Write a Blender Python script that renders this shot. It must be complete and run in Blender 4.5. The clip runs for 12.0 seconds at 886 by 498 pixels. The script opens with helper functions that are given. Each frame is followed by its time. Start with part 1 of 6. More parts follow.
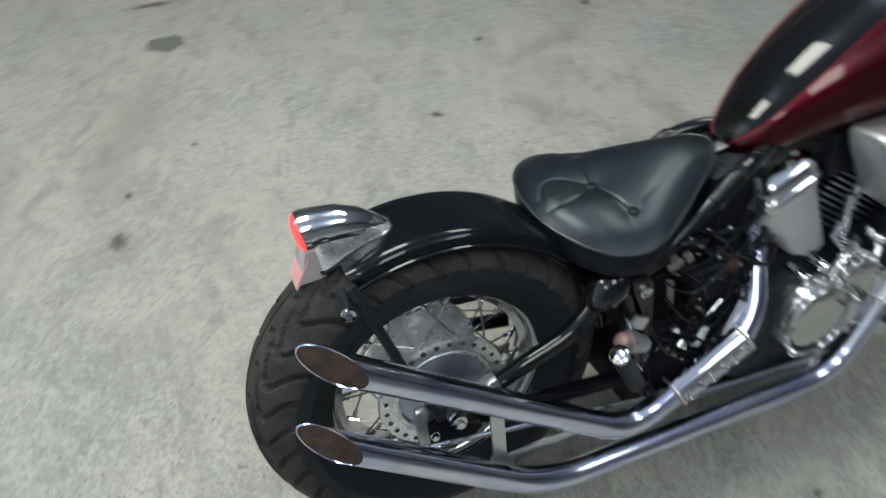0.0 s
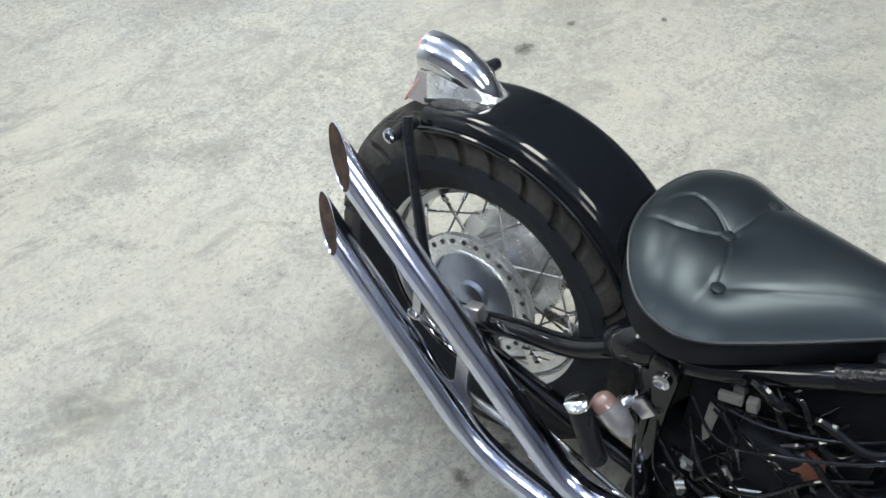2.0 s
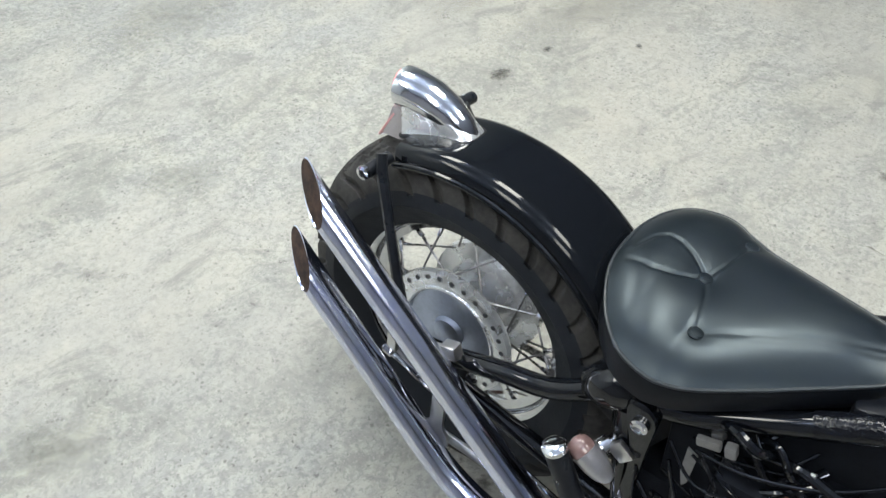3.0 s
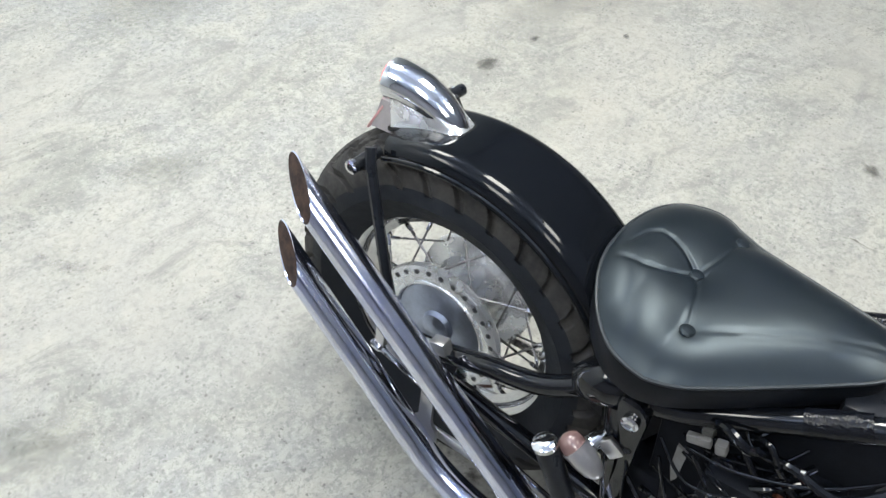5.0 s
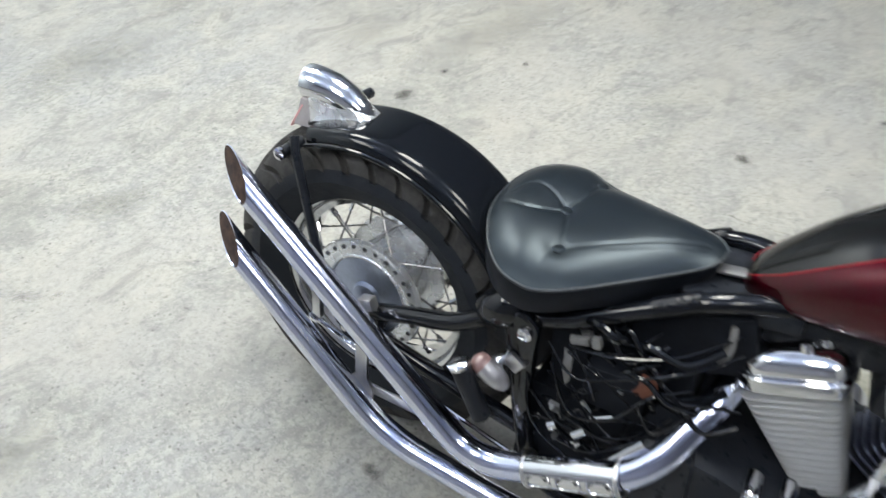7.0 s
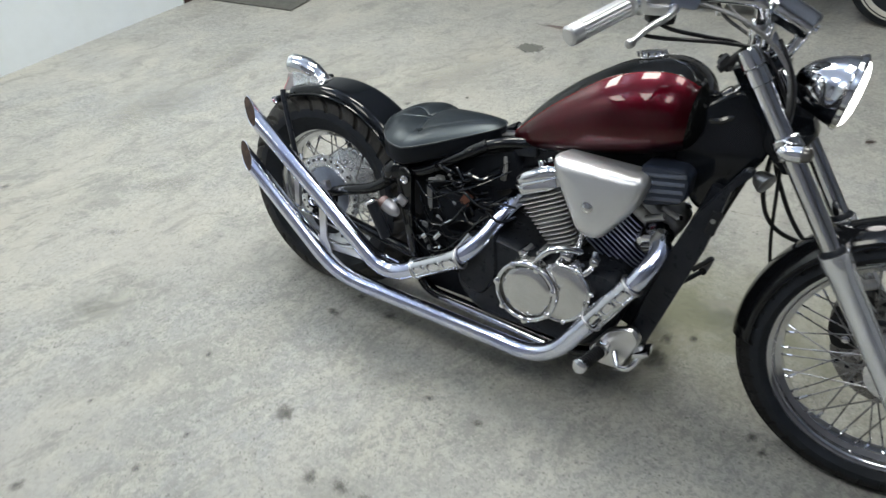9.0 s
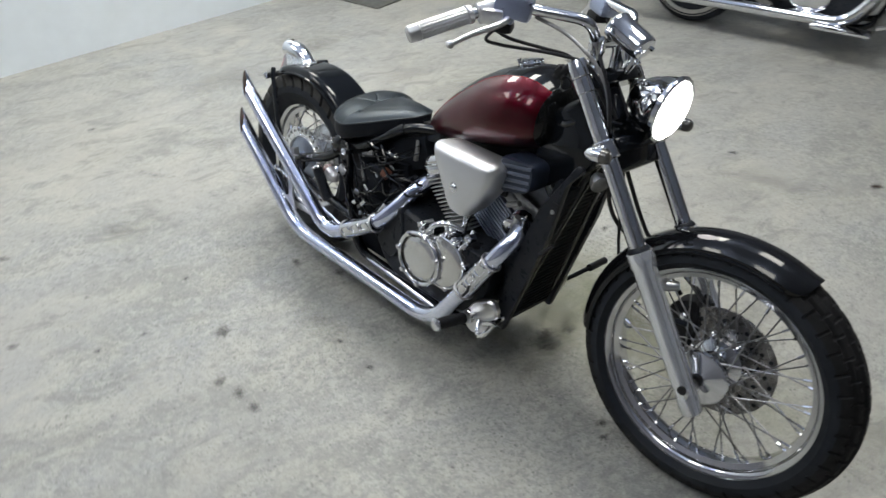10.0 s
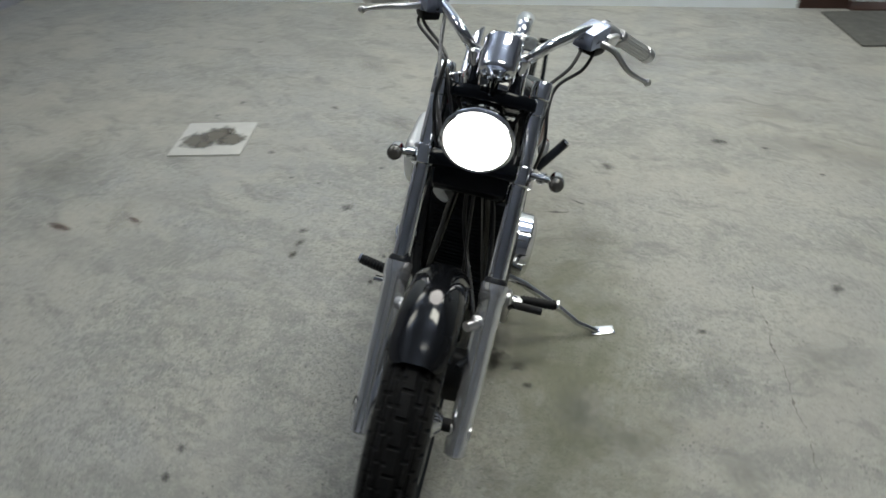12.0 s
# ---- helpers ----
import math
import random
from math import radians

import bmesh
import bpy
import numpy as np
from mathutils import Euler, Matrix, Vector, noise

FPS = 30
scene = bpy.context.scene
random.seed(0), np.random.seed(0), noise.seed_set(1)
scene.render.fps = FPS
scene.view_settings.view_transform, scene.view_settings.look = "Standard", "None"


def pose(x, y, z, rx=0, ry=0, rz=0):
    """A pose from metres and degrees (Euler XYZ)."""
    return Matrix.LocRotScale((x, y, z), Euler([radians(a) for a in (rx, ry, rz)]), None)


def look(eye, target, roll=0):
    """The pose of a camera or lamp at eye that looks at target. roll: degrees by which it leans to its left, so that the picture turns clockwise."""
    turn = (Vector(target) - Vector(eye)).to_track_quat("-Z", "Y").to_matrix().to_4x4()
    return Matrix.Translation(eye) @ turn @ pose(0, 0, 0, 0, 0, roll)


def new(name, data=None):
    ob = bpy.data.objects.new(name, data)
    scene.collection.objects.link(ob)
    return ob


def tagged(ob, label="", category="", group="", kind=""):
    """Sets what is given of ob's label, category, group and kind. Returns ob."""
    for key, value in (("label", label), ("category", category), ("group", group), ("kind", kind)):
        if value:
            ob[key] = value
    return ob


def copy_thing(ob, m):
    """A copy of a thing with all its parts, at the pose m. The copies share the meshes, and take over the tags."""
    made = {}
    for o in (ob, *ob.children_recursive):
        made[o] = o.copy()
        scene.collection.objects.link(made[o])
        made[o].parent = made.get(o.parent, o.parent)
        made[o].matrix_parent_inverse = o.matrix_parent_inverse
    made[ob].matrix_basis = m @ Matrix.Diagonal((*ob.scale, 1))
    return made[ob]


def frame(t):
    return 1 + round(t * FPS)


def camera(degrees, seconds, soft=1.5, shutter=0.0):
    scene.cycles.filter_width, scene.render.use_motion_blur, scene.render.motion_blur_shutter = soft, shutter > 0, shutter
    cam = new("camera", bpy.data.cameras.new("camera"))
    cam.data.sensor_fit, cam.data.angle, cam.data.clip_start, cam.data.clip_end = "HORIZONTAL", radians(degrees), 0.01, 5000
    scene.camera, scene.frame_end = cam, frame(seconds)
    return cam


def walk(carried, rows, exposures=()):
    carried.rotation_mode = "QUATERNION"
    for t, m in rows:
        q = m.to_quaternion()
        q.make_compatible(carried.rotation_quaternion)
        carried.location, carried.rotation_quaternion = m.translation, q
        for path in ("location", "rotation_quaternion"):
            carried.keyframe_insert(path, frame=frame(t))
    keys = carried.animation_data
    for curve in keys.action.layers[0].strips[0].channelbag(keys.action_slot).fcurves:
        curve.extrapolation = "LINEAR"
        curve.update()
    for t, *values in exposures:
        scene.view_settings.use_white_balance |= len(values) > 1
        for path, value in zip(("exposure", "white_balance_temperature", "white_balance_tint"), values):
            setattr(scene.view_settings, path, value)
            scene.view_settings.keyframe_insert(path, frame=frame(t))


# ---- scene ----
cam = camera(64.7, 12.0, soft=1.45, shutter=0.45)
PATH = [
    (0, (-0.248, -0.68, 1.382), (0.304, 0.642, -0.013), 0.5),
    (0.2, (-0.119, -0.67, 1.349), (0.235, 0.719, -0.045), 1.1),
    (0.3, (-0.069, -0.665, 1.342), (0.26, 0.756, -0.026), 2.9),
    (0.5, (0.019, -0.643, 1.338), (0.051, 0.75, -0.097), 2.2),
    (0.7, (0.086, -0.637, 1.329), (-0.129, 0.691, -0.151), 0.9),
    (1, (0.227, -0.641, 1.305), (-0.265, 0.555, -0.22), -0.4),
    (1.2, (0.329, -0.644, 1.306), (-0.326, 0.432, -0.247), -1.8),
    (1.5, (0.425, -0.621, 1.314), (-0.319, 0.376, -0.252), -2.4),
    (2, (0.435, -0.57, 1.312), (-0.376, 0.38, -0.249), -1.9),
    (2.5, (0.416, -0.541, 1.324), (-0.384, 0.438, -0.226), -0.6),
    (3, (0.413, -0.537, 1.321), (-0.366, 0.477, -0.217), 0.4),
    (5, (0.397, -0.53, 1.32), (-0.328, 0.49, -0.24), 2.1),
    (5.5, (0.395, -0.536, 1.319), (-0.335, 0.478, -0.243), 2.2),
    (6, (0.392, -0.546, 1.323), (-0.352, 0.476, -0.226), 1.5),
    (6.5, (0.445, -0.579, 1.342), (-0.277, 0.51, -0.171), 1.5),
    (6.8, (0.526, -0.626, 1.35), (-0.175, 0.528, -0.126), 0.8),
    (7, (0.573, -0.701, 1.358), (-0.103, 0.511, -0.083), 1.8),
    (7.2, (0.583, -0.831, 1.36), (-0.022, 0.486, -0.019), 4.2),
    (8.8, (1.237, -1.368, 1.499), (0.425, -0.004, 0.281), -1.0),
    (9, (1.331, -1.409, 1.513), (0.478, -0.063, 0.304), -1.7),
    (9.1, (1.388, -1.415, 1.522), (0.507, -0.078, 0.323), -2.1),
    (9.5, (1.676, -1.397, 1.565), (0.724, -0.081, 0.399), -2.2),
    (10, (2.02, -1.242, 1.576), (0.859, -0.121, 0.396), -1.3),
    (10.5, (2.326, -0.958, 1.547), (0.977, -0.083, 0.358), -0.8),
    (11, (2.573, -0.561, 1.525), (1.051, -0.022, 0.345), -1.0),
    (11.5, (2.671, -0.116, 1.524), (1.052, -0.004, 0.356), -1.7),
    (12, (2.631, 0.35, 1.548), (1.04, -0.003, 0.389), -2.3),
]
EXPOSURES = [(0.0, -0.94, 6640, 5), (0.5, -0.86, 6740, 3), (1.0, -0.66, 6790, 4), (1.5, -0.51, 6790, 6), (2.0, -0.48, 6690, 7), (3.0, -0.42, 6690, 7), (5.5, -0.28, 6640, 9), (6.5, -0.3, 6640, 9), (7.2, -0.37, 6640, 9), (9.0, -0.63, 6740, 7), (10.0, -0.68, 6690, 9), (10.5, -0.79, 6710, 11), (11.0, -0.86, 6740, 8), (11.5, -1.05, 6790, 4), (12.0, -1.22, 6790, 6)]
walk(cam, [(t, look(eye, target, roll)) for t, eye, target, roll in PATH], EXPOSURES)

# ---------------------------------------------------------------- light
world = bpy.data.worlds.new("world")
scene.world = world
world.use_nodes = True
world.node_tree.nodes["Background"].inputs[0].default_value = (0.8, 0.88, 1.0, 1)
world.node_tree.nodes["Background"].inputs[1].default_value = 0.01

CEILING = 3.7
LAMP_ROWS = {-1.7: 14.0, 1.1: 56.0}
LAMP_ALONG = {-2.0: 0.98, -0.2: 1.1, 1.6: 0.52}
UP_FILL_W = 22.0
LAMP_Z = CEILING - 0.45
LAMPS = [(x, y) for y in LAMP_ROWS for x in LAMP_ALONG]


# ---------------------------------------------------------------- materials
def material(name, color, rough=0.5, metal=0.0, spec=0.5, coat=0.0, vary=0.0, scale=20.0, bump=0.0, bump_scale=80.0,
             rough_vary=0.0, tone=None, emit=None, emit_strength=0.0, trans=0.0, random_tone=0.0):
    m = bpy.data.materials.new(name)
    m.use_nodes = True
    nt = m.node_tree
    b = nt.nodes["Principled BSDF"]
    b.inputs["Base Color"].default_value = (*color, 1)
    b.inputs["Roughness"].default_value = rough
    b.inputs["Metallic"].default_value = metal
    b.inputs["Specular IOR Level"].default_value = spec
    b.inputs["Coat Weight"].default_value = coat
    b.inputs["Coat Roughness"].default_value = 0.04
    b.inputs["Transmission Weight"].default_value = trans
    if emit:
        b.inputs["Emission Color"].default_value = (*emit, 1)
        b.inputs["Emission Strength"].default_value = emit_strength
    co = nt.nodes.new("ShaderNodeTexCoord")

    def noise_at(s, detail=5.0):
        n = nt.nodes.new("ShaderNodeTexNoise")
        n.inputs["Scale"].default_value = s
        n.inputs["Detail"].default_value = detail
        n.inputs["Roughness"].default_value = 0.6
        nt.links.new(co.outputs["Object"], n.inputs["Vector"])
        return n
    if vary:
        other = tone or tuple(c * (1 - vary) for c in color)
        n1, n2 = noise_at(scale), noise_at(scale * 7)
        ad = nt.nodes.new("ShaderNodeMath")
        ad.operation = "MULTIPLY_ADD"
        nt.links.new(n2.outputs["Fac"], ad.inputs[0])
        ad.inputs[1].default_value = 0.4
        nt.links.new(n1.outputs["Fac"], ad.inputs[2])
        ramp = nt.nodes.new("ShaderNodeValToRGB")
        ramp.color_ramp.elements[0].position = 0.5
        ramp.color_ramp.elements[1].position = 0.9
        ramp.color_ramp.elements[0].color = (*color, 1)
        ramp.color_ramp.elements[1].color = (*other, 1)
        nt.links.new(ad.outputs[0], ramp.inputs[0])
        nt.links.new(ramp.outputs[0], b.inputs["Base Color"])
    if rough_vary:
        n = noise_at(scale * 1.7)
        mr = nt.nodes.new("ShaderNodeMapRange")
        mr.inputs["From Min"].default_value, mr.inputs["From Max"].default_value = 0.3, 0.7
        mr.inputs["To Min"].default_value, mr.inputs["To Max"].default_value = max(0.0, rough - rough_vary), rough + rough_vary
        nt.links.new(n.outputs["Fac"], mr.inputs["Value"])
        nt.links.new(mr.outputs[0], b.inputs["Roughness"])
    if bump:
        n = noise_at(bump_scale, 3.0)
        bp = nt.nodes.new("ShaderNodeBump")
        bp.inputs["Strength"].default_value = bump
        bp.inputs["Distance"].default_value = 0.002
        nt.links.new(n.outputs["Fac"], bp.inputs["Height"])
        nt.links.new(bp.outputs[0], b.inputs["Normal"])
    return m


chrome = material("chrome", (0.72, 0.73, 0.76), 0.06, 1.0, rough_vary=0.04, scale=18)
# blue-lilac tint of mirrored surroundings is put into the pipes' chrome colour
pipe_chrome = material("pipe_chrome", (0.81, 0.84, 0.93), 0.13, 1.0, rough_vary=0.03, scale=9, vary=0.25, tone=(0.6, 0.65, 0.88))
rim_chrome = material("rim_chrome", (0.58, 0.585, 0.6), 0.09, 1.0, rough_vary=0.04, scale=18)
slider_alloy = material("slider_alloy", (0.82, 0.84, 0.88), 0.15, 0.8, rough_vary=0.02, scale=6, bump=0.02, bump_scale=300)
machined = material("machined_alloy", (0.88, 0.9, 0.93), 0.27, 0.8, rough_vary=0.03, scale=12, vary=0.05)
tape_black = material("crinkled_tape", (0.005, 0.006, 0.009), 0.09, 0.0, spec=0.34, bump=1.0, bump_scale=90)
alloy = material("brushed_alloy", (0.66, 0.66, 0.67), 0.33, 1.0, rough_vary=0.03, scale=6, bump=0.03, bump_scale=300)
hole_grey = material("shaded_hole", (0.06, 0.065, 0.075), 0.5, 0.3, vary=0.3, scale=30)
reservoir_blue = material("bluish_alloy", (0.42, 0.47, 0.62), 0.3, 0.9, rough_vary=0.05, scale=20, vary=0.15)
polished_alloy = material("polished_alloy", (0.7, 0.71, 0.74), 0.15, 1.0, rough_vary=0.05, scale=12, bump=0.02, bump_scale=300)
cover_alloy = material("polished_cover", (0.66, 0.66, 0.65), 0.17, 0.9, rough_vary=0.05, scale=14, vary=0.12)
plate_alloy = material("bluish_brake_plate", (0.47, 0.53, 0.66), 0.34, 0.85, rough_vary=0.06, scale=16, vary=0.3)
cast = material("cast_alloy", (0.42, 0.43, 0.44), 0.42, 0.9, vary=0.35, scale=30, bump=0.25, bump_scale=260)
silver_paint = material("silver_paint", (0.68, 0.69, 0.7), 0.34, 0.55, coat=0.4, vary=0.06, scale=5)
cover_silver = material("cover_silver", (0.7, 0.71, 0.73), 0.38, 0.82, coat=0.08, vary=0.06, scale=5)
rib_blue = material("rib_blue", (0.13, 0.15, 0.2), 0.3, 0.5, vary=0.2, scale=20)
blue_satin = material("dark_blue_satin", (0.03, 0.04, 0.065), 0.34, 0.3, vary=0.3, scale=20)
fender_black = material("worn_gloss_black", (0.005, 0.0056, 0.007), 0.075, 0.0, spec=0.42, rough_vary=0.03, scale=8)
gloss_black = material("gloss_black", (0.005, 0.0064, 0.009), 0.085, 0.0, spec=0.3, rough_vary=0.05, scale=12)
satin_black = material("satin_black", (0.0115, 0.0138, 0.019), 0.34, 0.0, spec=0.18, vary=0.4, scale=30, tone=(0.02, 0.023, 0.029), rough_vary=0.12)
dull_black = material("dull_black", (0.0125, 0.0148, 0.02), 0.55, 0.0, spec=0.08, vary=0.4, scale=30)
soft_black = material("soft_black_plastic", (0.013, 0.0155, 0.0205), 0.5, 0.0, spec=0.22, vary=0.5, scale=40, tone=(0.015, 0.014, 0.014), bump=0.2)
frame_black = material("frame_black", (0.005, 0.0062, 0.009), 0.05, 0.0, spec=0.5, rough_vary=0.03, scale=30)
tank_black = material("tank_black", (0.005, 0.0055, 0.006), 0.06, 0.0, spec=0.42, rough_vary=0.02, scale=9)
candy_red = material("candy_red", (0.075, 0.0004, 0.0065), 0.4, 1.0, coat=0.8, vary=0.25, scale=6)
stripe_red = material("pinstripe_red", (0.3, 0.006, 0.014), 0.25, 0.0, coat=0.8)
rubber = material("tyre_rubber", (0.012, 0.015, 0.0205), 0.6, 0.0, spec=0.2, vary=0.6, scale=9, tone=(0.018, 0.0215, 0.027), bump=0.3, bump_scale=220, rough_vary=0.1)
tread_dust = material("dusty_tread", (0.024, 0.0245, 0.026), 0.8, 0.0, spec=0.2, vary=0.5, scale=17, tone=(0.062, 0.06, 0.058), bump=0.4, bump_scale=160)
tread_clean = material("tread_rubber", (0.007, 0.0075, 0.0085), 0.6, 0.0, spec=0.18, vary=0.5, scale=14, tone=(0.017, 0.017, 0.018), bump=0.4, bump_scale=160)
leather = material("black_leather", (0.0058, 0.0092, 0.0142), 0.34, 0.0, spec=0.48, vary=0.4, scale=10, tone=(0.0085, 0.0125, 0.0155), rough_vary=0.03, bump=0.06, bump_scale=420)
leather.node_tree.nodes["Principled BSDF"].inputs["Specular Tint"].default_value = (0.76, 0.91, 1.0, 1)
leather_side = material("black_leather_side", (0.0085, 0.0108, 0.0155), 0.42, 0.0, spec=0.16, vary=0.4, scale=14, bump=0.1, bump_scale=420)
thread = material("seat_piping", (0.024, 0.03, 0.036), 0.38)
hose_rubber = material("hose_rubber", (0.009, 0.01, 0.013), 0.35, vary=0.3, scale=60)
braided = material("braided_steel_hose", (0.3, 0.3, 0.31), 0.4, 0.6, vary=0.4, scale=200)
rust_inside = material("sooty_pipe_inside", (0.09, 0.055, 0.042), 0.85, 0.2, vary=0.6, scale=60, tone=(0.03, 0.022, 0.02), bump=0.4)
red_lens = material("red_lens", (0.6, 0.02, 0.03), 0.12, coat=0.6, emit=(1.0, 0.08, 0.09), emit_strength=2.2)
amber_lens = material("orange_lens", (0.22, 0.14, 0.135), 0.12, coat=0.8)
signal_silver = material("signal_silver", (0.5, 0.5, 0.53), 0.3, 0.8, coat=0.3, vary=0.15, scale=40)
clear_lens = material("smoked_lens", (0.07, 0.066, 0.062), 0.12, coat=0.9)
head_lens = material("headlight_glass", (0.9, 0.9, 0.9), 0.05, emit=(1.0, 0.96, 0.98), emit_strength=22.0)
connector = material("white_connector", (0.22, 0.22, 0.22), 0.5, vary=0.3, scale=50)
copper = material("brown_connector", (0.17, 0.06, 0.035), 0.5, vary=0.4, scale=60)
# the red lens's glow on the pale plate is put into this pink
plate_pink = material("plate_lens_glow", (0.8, 0.36, 0.37), 0.35, vary=0.3, scale=30, tone=(0.68, 0.42, 0.41))
window_grey = material("milky_window", (0.5, 0.47, 0.48), 0.2, vary=0.2, scale=40)
dial_white = material("dial_face", (0.7, 0.7, 0.68), 0.4)
spoke_steel = material("spoke_steel", (0.27, 0.27, 0.28), 0.3, 1.0, rough_vary=0.06, scale=30)
disc_steel = material("brake_disc_steel", (0.3, 0.295, 0.3), 0.28, 1.0, vary=0.4, scale=40, rough_vary=0.1)
fin_blue = material("dark_fin_alloy", (0.36, 0.4, 0.54), 0.32, 0.9, vary=0.4, scale=30)
whitewall = material("whitewall_rubber", (0.55, 0.54, 0.5), 0.6, vary=0.25, scale=20)
wall_paint = material("white_wall_paint", (0.8, 0.86, 0.9), 0.55, vary=0.08, scale=2.2, bump=0.12, bump_scale=60)
ceil_paint = material("ceiling_paint", (0.68, 0.74, 0.92), 0.7, vary=0.12, scale=1.5)
pale_paint = material("unseen_wall_pale", (0.7, 0.71, 0.76), 0.6, vary=0.2, scale=1.5, bump=0.2, bump_scale=30)
far_paint = material("unseen_wall_grey", (0.3, 0.305, 0.34), 0.6, vary=0.2, scale=1.5, bump=0.2, bump_scale=30)
brown_wood = material("dark_brown_paint", (0.06, 0.028, 0.022), 0.45, vary=0.3, scale=14, bump=0.1)
mat_grey = material("grey_door_mat", (0.085, 0.087, 0.08), 0.9, vary=0.35, scale=18, tone=(0.13, 0.13, 0.12), bump=0.9, bump_scale=260)
tile_pale = material("pale_tile", (0.6, 0.6, 0.57), 0.4, vary=0.12, scale=14, bump=0.08)
lamp_white = material("lamp_housing", (0.75, 0.75, 0.74), 0.5, vary=0.05, scale=6)
lamp_glow = material("lamp_diffuser", (0.9, 0.9, 0.9), 0.5, emit=(1.0, 1.0, 0.98), emit_strength=9.0)


def concrete_material():
    m = bpy.data.materials.new("worn_concrete")
    m.use_nodes = True
    nt = m.node_tree
    b = nt.nodes["Principled BSDF"]
    co = nt.nodes.new("ShaderNodeTexCoord")

    def noise_at(s, detail=6.0, rough=0.6, stretch=None, warp=0.0):
        n = nt.nodes.new("ShaderNodeTexNoise")
        n.inputs["Scale"].default_value = s
        n.inputs["Detail"].default_value = detail
        n.inputs["Roughness"].default_value = rough
        n.inputs["Distortion"].default_value = warp
        src = co.outputs["Object"]
        if stretch:
            mp = nt.nodes.new("ShaderNodeMapping")
            mp.vector_type = "TEXTURE"
            mp.inputs["Scale"].default_value = tuple(1 / v for v in stretch)
            mp.inputs["Rotation"].default_value = (0, 0, -0.3)
            nt.links.new(src, mp.inputs["Vector"])
            src = mp.outputs[0]
        nt.links.new(src, n.inputs["Vector"])
        return n.outputs["Fac"]

    def mix(fac, a, c):
        x = nt.nodes.new("ShaderNodeMix")
        x.data_type = "RGBA"
        nt.links.new(fac, x.inputs[0])
        for s, v in ((x.inputs[6], a), (x.inputs[7], c)):
            if isinstance(v, tuple):
                s.default_value = (v[0] * 0.818, v[1] * 0.84, v[2] * 0.862, 1)
            else:
                nt.links.new(v, s)
        return x.outputs[2]

    def ramp(fac, lo, hi, top=1.0):
        r = nt.nodes.new("ShaderNodeMapRange")
        r.inputs["From Min"].default_value, r.inputs["From Max"].default_value = lo, hi
        r.inputs["To Max"].default_value = top
        nt.links.new(fac, r.inputs["Value"])
        return r.outputs[0]
    base = mix(ramp(noise_at(0.55, 4), 0.38, 0.62), (0.492, 0.462, 0.394), (0.405, 0.402, 0.384))
    # broad wiped smudges, grey and tan, drawn out in the direction of sweeping
    base = mix(ramp(noise_at(1.3, 9, 0.66, (1.7, 1, 1), 0.8), 0.47, 0.6, 0.8), base, (0.335, 0.325, 0.292))
    base = mix(ramp(noise_at(2.6, 10, 0.7, (1.6, 1, 1), 0.7), 0.48, 0.6, 0.7), base, (0.53, 0.505, 0.43))
    base = mix(ramp(noise_at(4.2, 10, 0.76, (1.9, 1, 1), 0.8), 0.52, 0.62, 0.75), base, (0.27, 0.264, 0.24))
    # the skin has flaked in patches: ragged pale and grey scales with a few dark specks
    worn = ramp(noise_at(1.1, 5, 0.6), 0.4, 0.58)

    def patchy(fac, least):
        gain = nt.nodes.new("ShaderNodeMapRange")
        gain.inputs["To Min"].default_value = least
        nt.links.new(worn, gain.inputs["Value"])
        mul = nt.nodes.new("ShaderNodeMath")
        mul.operation = "MULTIPLY"
        nt.links.new(fac, mul.inputs[0])
        nt.links.new(gain.outputs[0], mul.inputs[1])
        return mul.outputs[0]
    base = mix(patchy(ramp(noise_at(22, 9, 0.76, None, 0.4), 0.49, 0.57, 0.5), 0.4), base, (0.57, 0.552, 0.485))
    base = mix(patchy(ramp(noise_at(34, 9, 0.78, (1.4, 1, 1), 0.5), 0.5, 0.56, 0.55), 0.35), base, (0.3, 0.296, 0.272))
    base = mix(patchy(ramp(noise_at(70, 6, 0.76, None, 0.4), 0.52, 0.57, 0.55), 0.3), base, (0.24, 0.25, 0.228))
    base = mix(patchy(ramp(noise_at(95, 5, 0.72), 0.55, 0.62, 0.42), 0.4), base, (0.62, 0.6, 0.535))
    base = mix(patchy(ramp(noise_at(55, 3, 0.6), 0.645, 0.68, 0.8), 0.45), base, (0.17, 0.165, 0.15))
    # pits where the skin has come off
    pits = nt.nodes.new("ShaderNodeTexVoronoi")
    pits.inputs["Scale"].default_value = 62
    pits.inputs["Randomness"].default_value = 1.0
    nt.links.new(co.outputs["Object"], pits.inputs["Vector"])
    pit = nt.nodes.new("ShaderNodeMath")
    pit.operation = "MULTIPLY"
    nt.links.new(ramp(pits.outputs["Distance"], 0.3, 0.12), pit.inputs[0])
    nt.links.new(ramp(noise_at(9.0, 6, 0.7), 0.5, 0.61, 0.95), pit.inputs[1])
    base = mix(pit.outputs[0], base, (0.215, 0.208, 0.19))
    # hairline scratches
    base = mix(ramp(noise_at(9, 2, 0.5, (26, 0.35, 1)), 0.685, 0.73, 0.4), base, (0.26, 0.26, 0.25))
    # a dark olive patch with a ragged edge beside the front wheel and the side stand
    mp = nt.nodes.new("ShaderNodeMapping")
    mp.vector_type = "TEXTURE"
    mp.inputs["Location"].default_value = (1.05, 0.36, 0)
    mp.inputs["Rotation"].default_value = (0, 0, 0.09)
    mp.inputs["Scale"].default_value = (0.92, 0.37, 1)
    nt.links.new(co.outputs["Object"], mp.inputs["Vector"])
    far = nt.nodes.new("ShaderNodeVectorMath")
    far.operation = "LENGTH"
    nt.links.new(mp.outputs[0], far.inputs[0])
